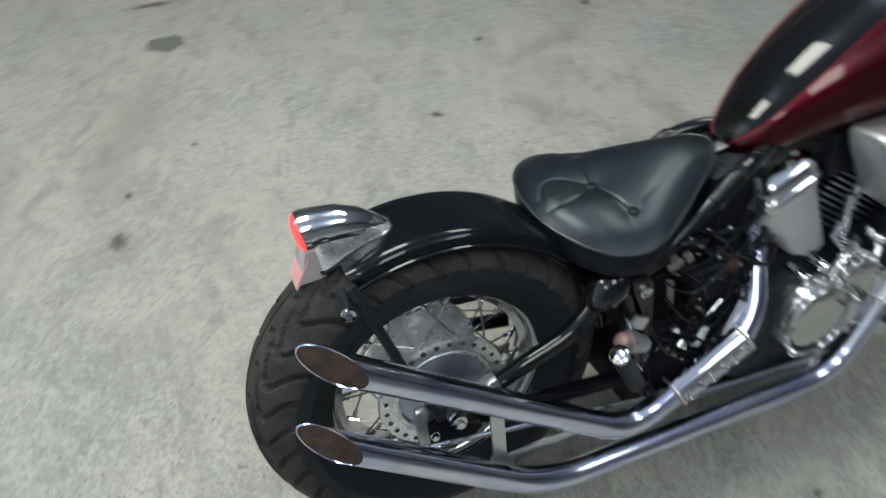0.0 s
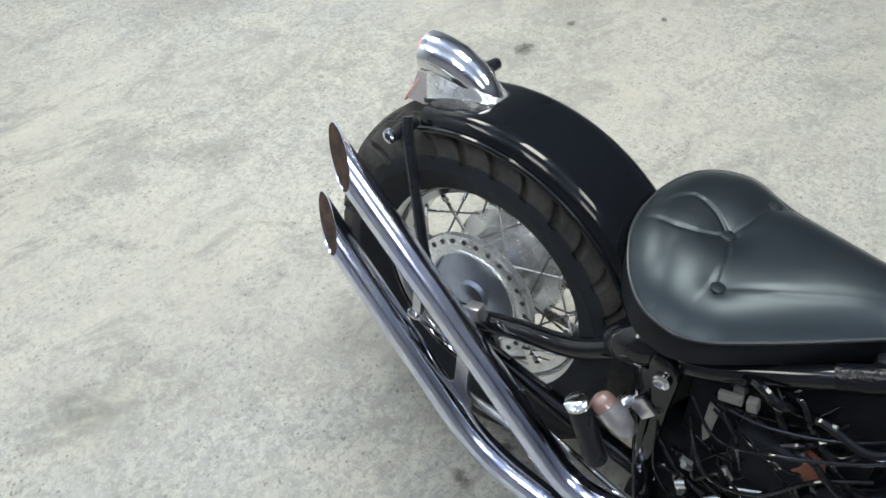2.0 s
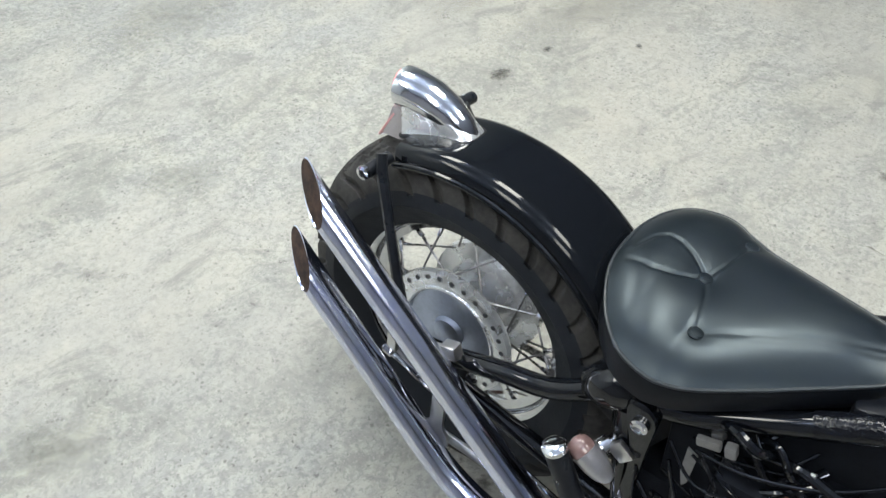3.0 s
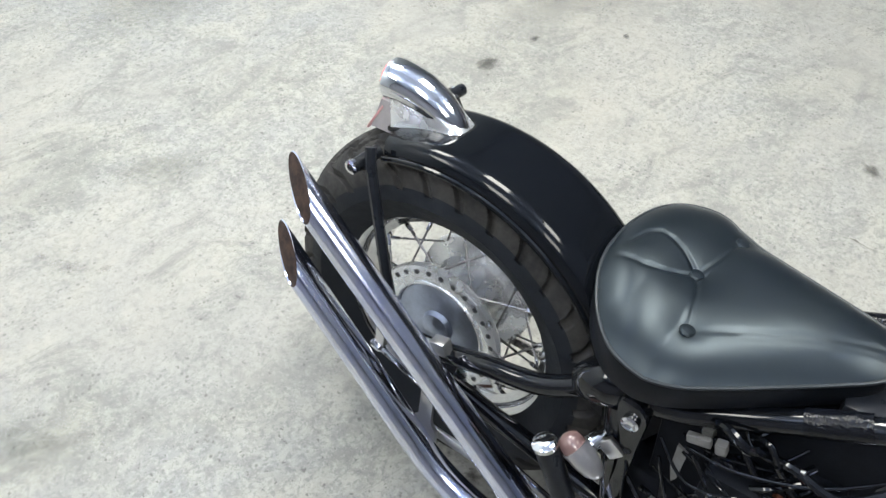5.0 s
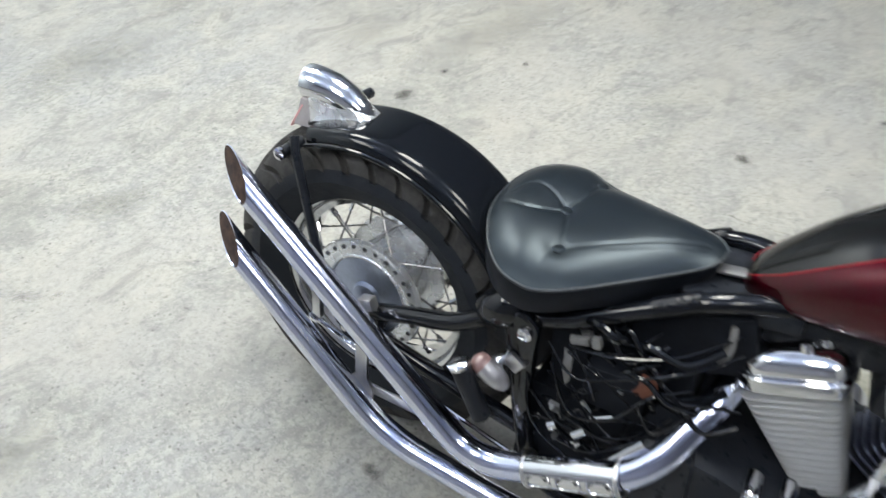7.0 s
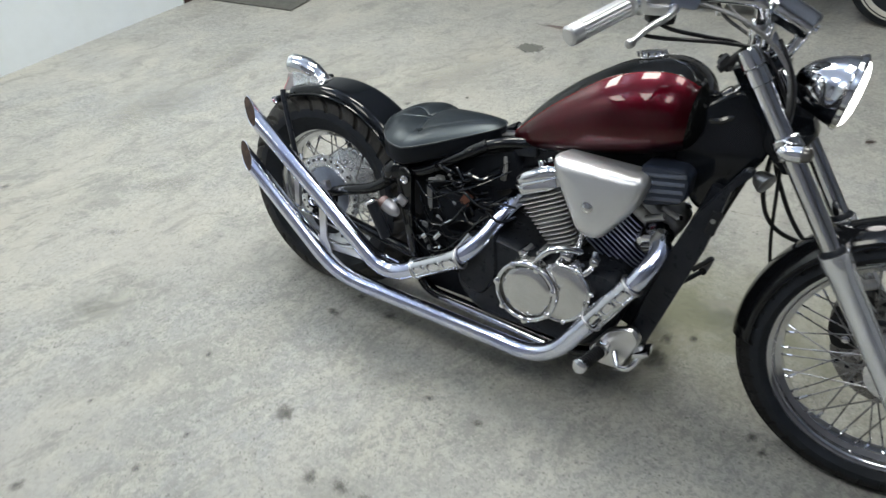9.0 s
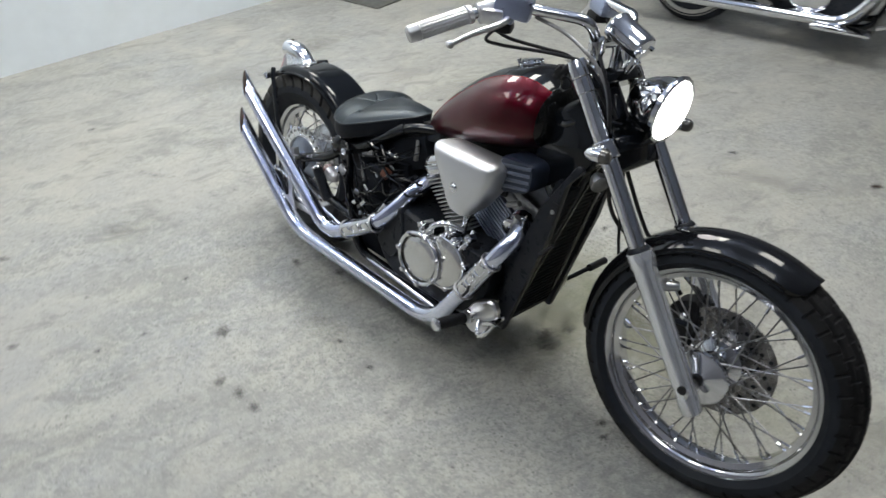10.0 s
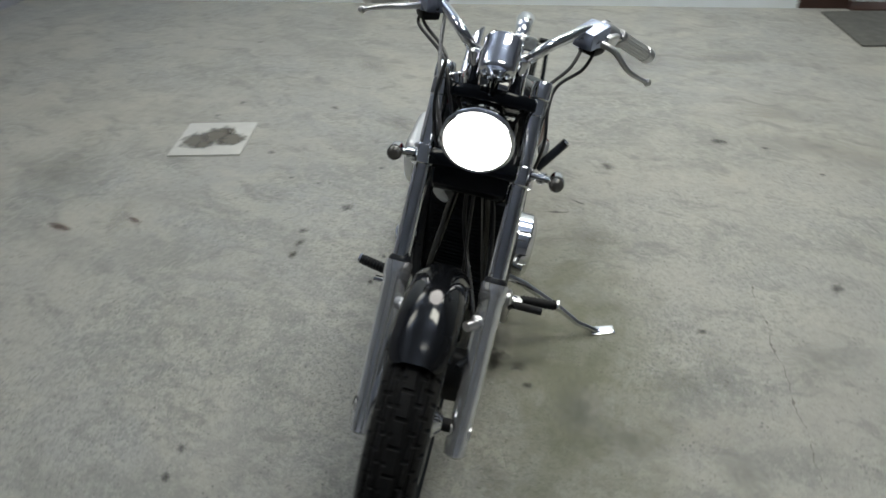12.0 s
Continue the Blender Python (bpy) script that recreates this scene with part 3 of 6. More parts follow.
def wheel(name, centre, radius, rim_r, half_tyre, half_rim, kind, spokes, hub_prof, flange_r, flange_y, label):
    rim = [(-half_rim, rim_r + 0.011), (-half_rim * 0.94, rim_r + 0.012), (-half_rim * 0.86, rim_r + 0.001), (-half_rim * 0.72, rim_r - 0.004), (-half_rim * 0.55, rim_r - 0.006), (-half_rim * 0.4, rim_r - 0.019),
           (0, rim_r - 0.022), (half_rim * 0.4, rim_r - 0.019), (half_rim * 0.55, rim_r - 0.006), (half_rim * 0.72, rim_r - 0.004), (half_rim * 0.86, rim_r + 0.001), (half_rim * 0.94, rim_r + 0.012), (half_rim, rim_r + 0.011),
           (half_rim * 0.8, rim_r + 0.009), (0, rim_r + 0.0), (-half_rim * 0.8, rim_r + 0.009)]
    w = part(name, lathe(rim, centre, (0, 1, 0), 96, closed=True), rim_chrome, bike, label)
    tread, walls = tyre_mesh(centre, radius, rim_r + 0.006, half_tyre, kind)
    part("tyre", walls, rubber, w, "black rubber tyre side wall", 30)
    part("tread", tread, tread_dust if kind == "rear" else tread_clean, w, "deep cut tyre tread", 30)
    part("hub", lathe(hub_prof, centre, (0, 1, 0), 48), machined if kind == "rear" else chrome, w, "polished alloy hub")
    for k in range(spokes):
        side = -1 if k % 2 else 1
        lead = 1 if (k // 2) % 2 else -1
        a = 2 * math.pi * (k + 0.5) / spokes
        b = a + lead * 0.62
        p0 = centre + Vector((flange_r * math.cos(b), side * flange_y, flange_r * math.sin(b)))
        p1 = centre + Vector(((rim_r - 0.02) * math.cos(a), side * half_rim * 0.22, (rim_r - 0.02) * math.sin(a)))
        part("spoke", rod(p0, p1, 0.002, 6), spoke_steel, w)
        q = p1 + (p0 - p1).normalized() * 0.018
        part("spoke_nipple", rod(p1, q, 0.0037, 6), chrome, w)
    return w


rear_wheel = wheel("rear_wheel", REAR, 0.332, 0.192, 0.085, 0.05, "rear", 36,
                   [(-0.054, 0.012), (-0.054, 0.03), (-0.055, 0.082), (-0.064, 0.0835), (-0.067, 0.085), (-0.0675, 0.089), (-0.065, 0.0905), (-0.0665, 0.093), (-0.066, 0.119), (-0.058, 0.121), (-0.052, 0.118), (-0.049, 0.092), (-0.043, 0.08),
                    (0.0, 0.072), (0.04, 0.076), (0.046, 0.11), (0.056, 0.112), (0.06, 0.1), (0.075, 0.086), (0.08, 0.03), (0.08, 0.01)], 0.097, 0.052, "chromed spoked rear wheel")
for k in range(28):
    a = 2 * math.pi * (k + 0.3) / 28
    part("flange_hole", lathe([(0, 0.0045), (0.002, 0.0045), (0.0021, 0.003)], REAR + Vector((0.108 * math.cos(a), -0.0655, 0.108 * math.sin(a))), (0, -1, 0), 8), hole_grey, rear_wheel)
part("brake_plate", lathe([(0, 0.0815), (0.004, 0.081), (0.006, 0.074), (0.006, 0.03), (0.014, 0.026), (0.018, 0.012)], REAR + Vector((0, -0.0555, 0)), (0, -1, 0), 48), plate_alloy, rear_wheel, "dull alloy brake plate")
part("sprocket", lathe([(0, 0.03), (0, 0.105), (0.006, 0.105), (0.006, 0.03)], REAR + Vector((0, 0.082, 0)), (0, 1, 0), 44), disc_steel, rear_wheel)

front_wheel = wheel("front_wheel", FRONT, 0.342, 0.256, 0.058, 0.043, "front", 48,
                    [(-0.07, 0.012), (-0.07, 0.02), (-0.064, 0.03), (-0.0615, 0.062), (-0.059, 0.067), (-0.051, 0.068), (-0.047, 0.065), (-0.041, 0.05), (-0.02, 0.041), (0.0, 0.038), (0.02, 0.038), (0.028, 0.05), (0.034, 0.062), (0.044, 0.064),
                     (0.047, 0.04), (0.06, 0.03), (0.07, 0.02)], 0.061, 0.043, "chromed spoked front wheel")
disc = [(0.047, 0.062), (0.047, 0.14), (0.052, 0.14), (0.052, 0.062)]
part("brake_disc", lathe(disc, FRONT, (0, 1, 0), 72, closed=True), disc_steel, front_wheel, "drilled steel brake disc")
for k in range(36):
    a = 2 * math.pi * k / 36
    r = (0.128, 0.112, 0.096)[k % 3]
    part("disc_hole", lathe([(0, 0.0055), (0.0012, 0.0055), (0.0013, 0.003)], FRONT + Vector((r * math.cos(a), 0.0465, r * math.sin(a))), (0, -1, 0), 8), satin_black, front_wheel)
for k in range(6):
    a = 2 * math.pi * k / 6
    part("disc_bolt", bolt(FRONT + Vector((0.07 * math.cos(a), 0.046, 0.07 * math.sin(a))), (0, -1, 0), 0.008, 0.006), chrome, front_wheel)


# -- fenders
def fender(name, centre, r, half, drop, a0, a1, flat, label, off=0.0):
    """An arched mudguard from angle a0 to a1 (degrees ahead of upright), with rolled edges."""
    n = 25
    prof = []
    for k in range(n):
        u = math.sin(math.pi * (k / (n - 1) - 0.5))
        prof.append((u * half, -drop * abs(u) ** flat))
    prof = [(-half * 0.985, -drop - 0.008)] + prof + [(half * 0.985, -drop - 0.008)]
    steps = 60
    rows = []
    for i in range(steps + 1):
        a = radians(a0 + (a1 - a0) * i / steps)
        e = min(i, steps - i) / steps
        tuck = 1.0 if e > 0.03 else 0.93 + 0.07 * e / 0.03
        lift = 0.0
        if name == "front_fender":
            e = (steps - i) / steps
            if e < 0.1:
                tuck = 0.7 + 0.3 * math.sqrt(1 - (1 - e / 0.1) ** 2)
            lift = 0.006 * max(0.0, 1 - e / 0.05) ** 2
        ring = []
        for y, dz in prof:
            rr = r + dz * (0.5 + 0.5 * tuck) + lift
            ring.append((centre.x + rr * math.sin(a), off + y * tuck, centre.z + rr * math.cos(a)))
        for y, dz in prof[::-1]:
            rr = r + dz * (0.5 + 0.5 * tuck) + lift - 0.003
            ring.append((centre.x + rr * math.sin(a), off + y * tuck * 0.97, centre.z + rr * math.cos(a)))
        rows.append(ring)
    return part(name, rings(rows), gloss_black if name == "rear_fender" else fender_black, bike, label, 50)


RF = 0.338
rear_fender = fender("rear_fender", REAR, RF, 0.079, 0.02, -24, 82, 11, "glossy black flat-topped rear mudguard", -0.006)
FF = 0.3505
front_fender = fender("front_fender", FRONT, FF, 0.06, 0.032, -97, 25, 2.6, "glossy black front mudguard", FRONT.y)
for s in (-1, 1):
    pts = [REAR + Vector(((RF - 0.026) * math.sin(radians(a)), s * 0.08 - 0.006, (RF - 0.026) * math.cos(radians(a)))) for a in range(-24, 83, 4)]
    part("fender_bead", tube(pts, 0.0045, 8), gloss_black, rear_fender)
    part("fender_strut", tube([(-0.108, s * 0.1, 0.634), (-0.1, s * 0.108, 0.612), (-0.045, s * 0.122, 0.45), (0.0, s * 0.13, 0.34)], 0.0085, 8), satin_black, rear_fender, "black flat strut")
    bz = 0.604 if s < 0 else 0.626
    part("strut_spacer", rod((-0.118, s * 0.07, bz + 0.004), (-0.12, 0.142 if s > 0 else -0.118, bz), 0.0105, 12), satin_black, rear_fender)
    part("strut_bolt", join(rod((-0.122, s * 0.09, bz), (-0.122, s * 0.126, bz), 0.006, 10), lathe([(0, 0.011), (0.007, 0.011), (0.008, 0.006), (0.004, 0.005), (0.004, 0.001)], (-0.122, s * 0.118, bz), (0, s, 0), 16)), chrome, rear_fender, "chrome bolt")
    pts = [FRONT + Vector(((FF - 0.042) * math.sin(radians(a)), s * 0.059, (FF - 0.042) * math.cos(radians(a)))) for a in range(-97, 22, 4)]
    part("fender_bead", tube(pts, 0.004, 8), gloss_black, front_fender)
    part("fender_mount", rod((1.5, s * 0.066, 0.54), (1.462, s * 0.1, 0.535), 0.012, 10), alloy, front_fender)
    part("fender_mount", rod((1.545, s * 0.068, 0.46), (1.5, s * 0.1, 0.47), 0.007, 10), satin_black, front_fender)

# -- tail lamp
tail_rows = []
for px, pz, tilt, rad in ((-0.022, 0.646, 75, 0.013), (-0.03, 0.654, 62, 0.018), (-0.046, 0.665, 45, 0.0225), (-0.07, 0.677, 28, 0.0265), (-0.1, 0.685, 12, 0.0295), (-0.128, 0.6865, 0, 0.031), (-0.144, 0.686, -6, 0.032), (-0.152, 0.685, -8, 0.0315)):
    across = Vector((math.sin(radians(tilt)), 0, math.cos(radians(tilt))))
    tail_rows.append([Vector((px, 0, pz)) + Vector((0, 1, 0)) * rad * 1.08 * math.cos(a) + across * rad * math.sin(a) for a in [2 * math.pi * k / 28 for k in range(28)]])
tail = part("tail_light", rings(tail_rows), chrome, bike, "chrome bullet tail light with a red lens")
part("lens", lathe([(0, 0.0305), (0.005, 0.029), (0.011, 0.02), (0.013, 0.004)], (-0.151, 0, 0.685), (-1, 0, -0.12), 28), red_lens, tail, "glowing red lens")
foot_rows = []
for f in (0.0, 0.06, 0.3, 0.6, 0.85, 1.0):
    x0, x1, hw = -0.136 - 0.012 * f, -0.012 - 0.04 * f ** 1.5, 0.036 - 0.0045 * min(1.0, f * 4) ** 0.5
    row = round_outline([(x0, -hw), (x1, -hw * 0.8), (x1, hw * 0.8), (x0, hw)], 0.022, 6)
    foot_rows.append([(x, y, (REAR.z + math.sqrt(RF ** 2 - (x - REAR.x) ** 2) - 0.003) * (1 - f) + 0.684 * f) for x, y in row])
part("lamp_foot", rings(foot_rows), machined, tail, "chrome lamp foot")
part("gasket", tube(foot_rows[0] + foot_rows[0][:1], 0.0035, 6), soft_black, tail)
part("plate_bracket", box((0.056, 0.054, 0.004), pose(-0.163, 0, 0.626, 0, -62, 0), 0.0015), plate_pink, tail, "pale plate below the lens, coloured with its red glow")
part("light_window", slab([(-0.154, 0.663), (-0.128, 0.664), (-0.128, 0.61), (-0.17, 0.606)], [(-0.026, 0.94), (-0.024, 1), (0.024, 1), (0.026, 0.94)]), window_grey, tail, "milky window under the lamp")

# -- seat
SEAT_Y, SEAT_ROLL = 0.0, 0.12
OUT_LEFT = [(0.234, -0.01), (0.236, 0.04), (0.247, 0.085), (0.266, 0.12), (0.294, 0.145), (0.324, 0.153), (0.35, 0.147), (0.374, 0.131), (0.4, 0.113), (0.43, 0.098), (0.465, 0.081), (0.5, 0.064), (0.54, 0.044), (0.57, 0.026), (0.586, 0.004), (0.588, -0.01)]
OUT_RIGHT = [(0.234, -0.01), (0.24, -0.045), (0.254, -0.08), (0.276, -0.116), (0.308, -0.146), (0.338, -0.158), (0.374, -0.16), (0.406, -0.151), (0.45, -0.127), (0.498, -0.097), (0.535, -0.073), (0.565, -0.052), (0.582, -0.031), (0.588, -0.01)]


def seat_rim():
    left, right = (smooth_line([(x, y, 0) for x, y in side], 9) for side in (OUT_LEFT, OUT_RIGHT))
    return [(p.x, p.y) for p in right] + [(p.x, p.y) for p in left[-2:0:-1]]


def rim_z(x):
    return 0.604 + 0.02 * max(0, (0.3 - x) / 0.1) * 0.6 + 0.066 * max(0.0, (x - 0.36) / 0.25)


BUTTONS = [(0.375, 0.088), (0.349, -0.005), (0.375, -0.093)]
# folds in the cover: line, depth, and whether the padding sinks beside it
CREASES = [([(0.349, -0.005), (0.361, 0.03), (0.375, 0.088)], 0.0028, 1), ([(0.349, -0.005), (0.361, -0.037), (0.369, -0.07), (0.375, -0.093)], 0.003, 1),
           ([(0.349, -0.005), (0.333, 0.009), (0.318, 0.021), (0.3, 0.031), (0.282, 0.034), (0.266, 0.024), (0.254, 0.0)], 0.0042, 1), ([(0.349, -0.005), (0.334, -0.017), (0.316, -0.026), (0.288, -0.033), (0.255, -0.03)], 0.0038, 1),
           ([(0.375, -0.093), (0.419, -0.075), (0.484, -0.044), (0.56, -0.014)], 0.002, 0), ([(0.43, -0.076), (0.49, -0.05), (0.56, -0.022)], 0.0015, 0)]


def to_line(x, y, line):
    best = 9.0
    for (ax, ay), (cx, cy) in zip(line, line[1:]):
        ux, uy = cx - ax, cy - ay
        t = max(0, min(1, ((x - ax) * ux + (y - ay) * uy) / (ux * ux + uy * uy)))
        best = min(best, math.hypot(x - ax - t * ux, y - ay - t * uy))
    return best


def seat_top(x, y, rho):
    z = rim_z(x) + (0.034 - 0.02 * max(0, x - 0.36)) * (1 - rho ** 4.2)
    for bx, by in BUTTONS:
        d2 = (x - bx) ** 2 + (y - by) ** 2
        z -= 0.0022 * math.exp(-d2 / 0.00016) + 0.003 * math.exp(-d2 / 0.0012)
    sink = 0.0
    for line, depth, wide in CREASES:
        d = to_line(x, y, line)
        sink = max(sink, depth * (1 - 0.5 * rho ** 4) * (math.exp(-(d / (0.003 if wide else 0.005)) ** 2) * 0.5 + math.exp(-(d / 0.014) ** 2) * 0.2 * wide))
    return z - sink + SEAT_ROLL * y


rim_pts = seat_rim()
CX, CY = 0.36, SEAT_Y
seat_rows = []
for k in range(80, 0, -1):
    rho = k / 80
    row = []
    for x, y in rim_pts:
        px, py = CX + (x - CX) * rho, CY + (y - CY) * rho
        row.append((px, py, seat_top(px, py, rho)))
    seat_rows.append(row)
seat = part("seat", rings([[(x, y, rim_z(x) - 0.004 + SEAT_ROLL * y) for x, y in rim_pts]] + seat_rows + [[(CX, CY, seat_top(CX, CY, 0))] * len(rim_pts)], caps=False), leather, bike, "black buttoned leather solo seat", 80)
part("seat_skirt", rings([[(CX + (x - CX) * s, CY + (y - CY) * s, rim_z(x) - dz + SEAT_ROLL * y) for x, y in rim_pts] for s, dz in ((0.985, 0.0), (1.0, 0.008), (0.995, 0.03), (0.975, 0.045), (0.93, 0.05), (0.5, 0.052))], caps=False), leather_side, seat, "smooth black leather side")
part("piping", tube([(x, y * 1.004, rim_z(x) + SEAT_ROLL * y) for x, y in rim_pts] + [(rim_pts[0][0], rim_pts[0][1], rim_z(rim_pts[0][0]) + SEAT_ROLL * rim_pts[0][1])], 0.0024, 8), thread, seat)
for bx, by in BUTTONS:
    ang = math.atan2(by - CY, bx - CX)
    rx, ry = min(rim_pts, key=lambda p: abs(math.remainder(math.atan2(p[1] - CY, p[0] - CX) - ang, 2 * math.pi)))
    rho = math.hypot(bx - CX, by - CY) / math.hypot(rx - CX, ry - CY)
    part("button", lathe([(-0.003, 0.01), (0.0015, 0.0102), (0.004, 0.008), (0.005, 0.002)], (bx, by, seat_top(bx, by, rho) + 0.0005), (0, 0, 1), 18), leather, seat)
part("seat_bracket", box((0.04, 0.024, 0.005), pose(0.604, -0.01, 0.642, 0, -12, 0), 0.002), cast, seat, "steel seat tab")
part("seat_mount", box((0.16, 0.15, 0.03), pose(0.632, 0, 0.622, 0, -10, 0), 0.008), satin_black, bike)
part("backbone", tube([(0.5, 0, 0.585), (0.62, 0, 0.61), (0.75, 0, 0.64)], 0.03, 16), frame_black, bike, "black top tube of the chassis")

# -- tank
TX = [0.622, 0.63, 0.66, 0.7, 0.75, 0.8, 0.86, 0.92, 0.965, 0.99, 1.015, 1.04, 1.065, 1.082, 1.09]
TT = [0.655, 0.674, 0.714, 0.759, 0.803, 0.84, 0.876, 0.901, 0.911, 0.913, 0.91, 0.9, 0.882, 0.856, 0.83]
TB = [0.635, 0.628, 0.624, 0.63, 0.64, 0.65, 0.664, 0.678, 0.689, 0.696, 0.704, 0.713, 0.726, 0.744, 0.77]
TW = [0.02, 0.04, 0.064, 0.085, 0.103, 0.118, 0.134, 0.144, 0.147, 0.146, 0.142, 0.133, 0.115, 0.085, 0.05]


def stripe_turn(a, shift):
    """Turns the places round the tank so that the edge of the red lies lower by that many degrees."""
    edge, low = radians(127.5), radians(127.5 + shift)
    b = a if a >= math.pi / 2 else math.pi - a
    if a > math.pi:
        return a
    b = math.pi / 2 + (b - math.pi / 2) * (low - math.pi / 2) / (edge - math.pi / 2) if b < edge else low + (b - edge) * (math.pi - low) / (math.pi - edge)
    return b if a >= math.pi / 2 else math.pi - b


def tank_ring(i):
    out = []
    for k in range(48):
        a = stripe_turn(2 * math.pi * k / 48, 22 * max(0.0, min(1.0, (0.86 - TX[i]) / 0.2)))
        c, s = math.cos(a), math.sin(a)
        e = 0.8
        y = TW[i] * math.copysign(abs(c) ** e, c) * (1 - 0.16 * max(0, s) ** 2)
        zm, h = TB[i] + (TT[i] - TB[i]) * 0.42, (TT[i] - TB[i])
        z = zm + (h * 0.58 if s > 0 else h * 0.42) * math.copysign(abs(s) ** e, s)
        out.append(Vector((TX[i], y, z)))
    return out


def dense(rows, per=4):
    cols = [smooth_line([r[k] for r in rows], per) for k in range(len(rows[0]))]
    return [list(r) for r in zip(*cols)]


TR = dense([tank_ring(i) for i in range(len(TX))])
SIDE_L = list(range(40, 48)) + list(range(0, 7))
SIDE_R = list(range(17, 32))
body, red = bmesh.new(), {}
vs = [[body.verts.new(p) for p in r] for r in TR]
last_red = 47
for i in range(len(TR) - 1):
    for k in range(48):
        j = (k + 1) % 48
        in_l, in_r = k in SIDE_L, k in SIDE_R
        if (in_l or in_r) and 1 <= i < last_red:
            continue
        body.faces.new((vs[i][k], vs[i][j], vs[i + 1][j], vs[i + 1][k]))
body.faces.new(vs[0][::-1])
body.faces.new(vs[-1])
tank = part("fuel_tank", body, tank_black, bike, "teardrop fuel tank, dark red sides and black top", 60)
for side in (SIDE_L, SIDE_R):
    ks = side + [(side[-1] + 1) % 48]
    part("side_panel", rings([[TR[i][k] for k in ks] for i in range(1, last_red + 1)], closed=False, caps=False), candy_red, tank, "candy dark red painted side")
    top = ks[-1] if side is SIDE_L else ks[0]
    line = [TR[i][top] for i in range(1, last_red + 1)] 
    part("pinstripe", tube(line, 0.0012, 6), stripe_red, tank, "bright red pinstripe")
part("seam", tube([TR[i][36] + Vector((0, 0, -0.001)) for i in range(2, len(TR) - 2)], 0.004, 6), gloss_black, tank)
part("filler_cap", lathe([(0, 0.035), (0.004, 0.035), (0.006, 0.031), (0.01, 0.03), (0.013, 0.024), (0.014, 0.008)], (0.93, 0, 0.903), (-0.22, 0, 1), 24), chrome, tank, "chrome filler cap")
for k in range(12):
    a = 2 * math.pi * k / 12
    part("cap_knurl", rod((0.926 + 0.031 * math.cos(a), 0.031 * math.sin(a), 0.907 + 0.0065 * math.cos(a)), (0.923 + 0.031 * math.cos(a), 0.031 * math.sin(a), 0.914 + 0.0065 * math.cos(a)), 0.004, 6), chrome, tank)

part("tank_tunnel", box((0.42, 0.11, 0.1), pose(0.87, 0, 0.66, 0, -9, 0), 0.01), satin_black, bike)

# -- exhaust
PR = 0.0245


def exhaust(name, line, corner, label):
    pts = bent_line(line, corner, 8)
    d = (pts[-1] - pts[-2]).normalized()
    yv = Vector((0, 1, 0))
    u = d.cross(yv).normalized()
    bm = tube(pts[:-1], PR, 24, caps=False)
    body_part = part(name, bm, pipe_chrome, bike, label, 60)
    cuts, inner, deep = [], [], []
    base = []
    for k in range(24):
        a = 2 * math.pi * k / 24
        off = yv * math.cos(a) + u * math.sin(a)
        lead = 0.05 * math.cos(a)
        base.append(pts[-2] + off * PR)
        cuts.append(pts[-1] + off * PR + d * lead)
        inner.append(pts[-1] + off * (PR - 0.0022) + d * (lead - 0.001))
        deep.append(pts[-1] + off * (PR - 0.0024) - d * 0.16)
    part("slash_tip", rings([base, cuts, inner], caps=False), pipe_chrome, body_part, "slash-cut chrome end", 30)
    part("pipe_inside", rings([inner, deep], caps=True), rust_inside, body_part, "sooty brown inside")
    return body_part


lower_pipe = exhaust("lower_exhaust_pipe", [(1.04, -0.075, 0.53), (1.074, -0.118, 0.5), (1.052, -0.166, 0.442), (0.862, -0.182, 0.125), (0.165, -0.182, 0.135), (-0.193, -0.182, 0.428)], 0.09, "long chromed slash-cut exhaust pipe")
upper_pipe = exhaust("upper_exhaust_pipe", [(0.674, -0.035, 0.5), (0.656, -0.09, 0.47), (0.606, -0.182, 0.3515), (0.345, -0.182, 0.195), (-0.166, -0.182, 0.5745)], 0.08, "upper chromed slash-cut exhaust pipe")


def heat_shield(a, b, parent):
    """A slotted guard that wraps the outer side of a pipe."""
    a, b = Vector(a), Vector(b)
    d = (b - a).normalized()
    o = Vector((0, -1, 0))
    u = d.cross(o).normalized()
    L = (b - a).length
    part("heat_shield", rings([[p + (o * math.cos(t) + u * math.sin(t)) * r for r, t in [(PR + 0.003, -1.5 + 3.0 * k / 12) for k in range(13)] + [(PR + 0.0045, 1.5 - 3.0 * k / 12) for k in range(13)]]
                               for p in (a, a + d * 0.006, b - d * 0.006, b)]), chrome, parent, "slotted chrome heat shield")
    for s in (0.19, 0.5, 0.81):
        c = a + d * L * s + o * (PR + 0.0052)
        n, hw, hl = 20, 0.011, L * 0.12
        loop = []
        for k in range(n + 1):
            t = 2 * math.pi * k / n
            px, py = math.cos(t), math.sin(t)
            loop.append(c + d * (hl * math.copysign(abs(px) ** 0.5, px)) + u * (hw * math.copysign(abs(py) ** 0.5, py)) - o * 0.004 * abs(py))
        part("shield_slot", tube(loop, 0.0026, 6), chrome, parent)
        dark = bmesh.new()
        dark.faces.new([dark.verts.new(c + (q - c) * 0.97 + o * 0.0006) for q in loop[:-1]])
        part("slot_gap", dark, satin_black, parent)
    for s in (0.03, 0.97):
        c = a + d * L * s
        part("clamp_band", tube([c + (o * math.cos(t) + u * math.sin(t)) * (PR + 0.0045) for t in [2 * math.pi * k / 24 for k in range(25)]], 0.003, 6), alloy, parent)


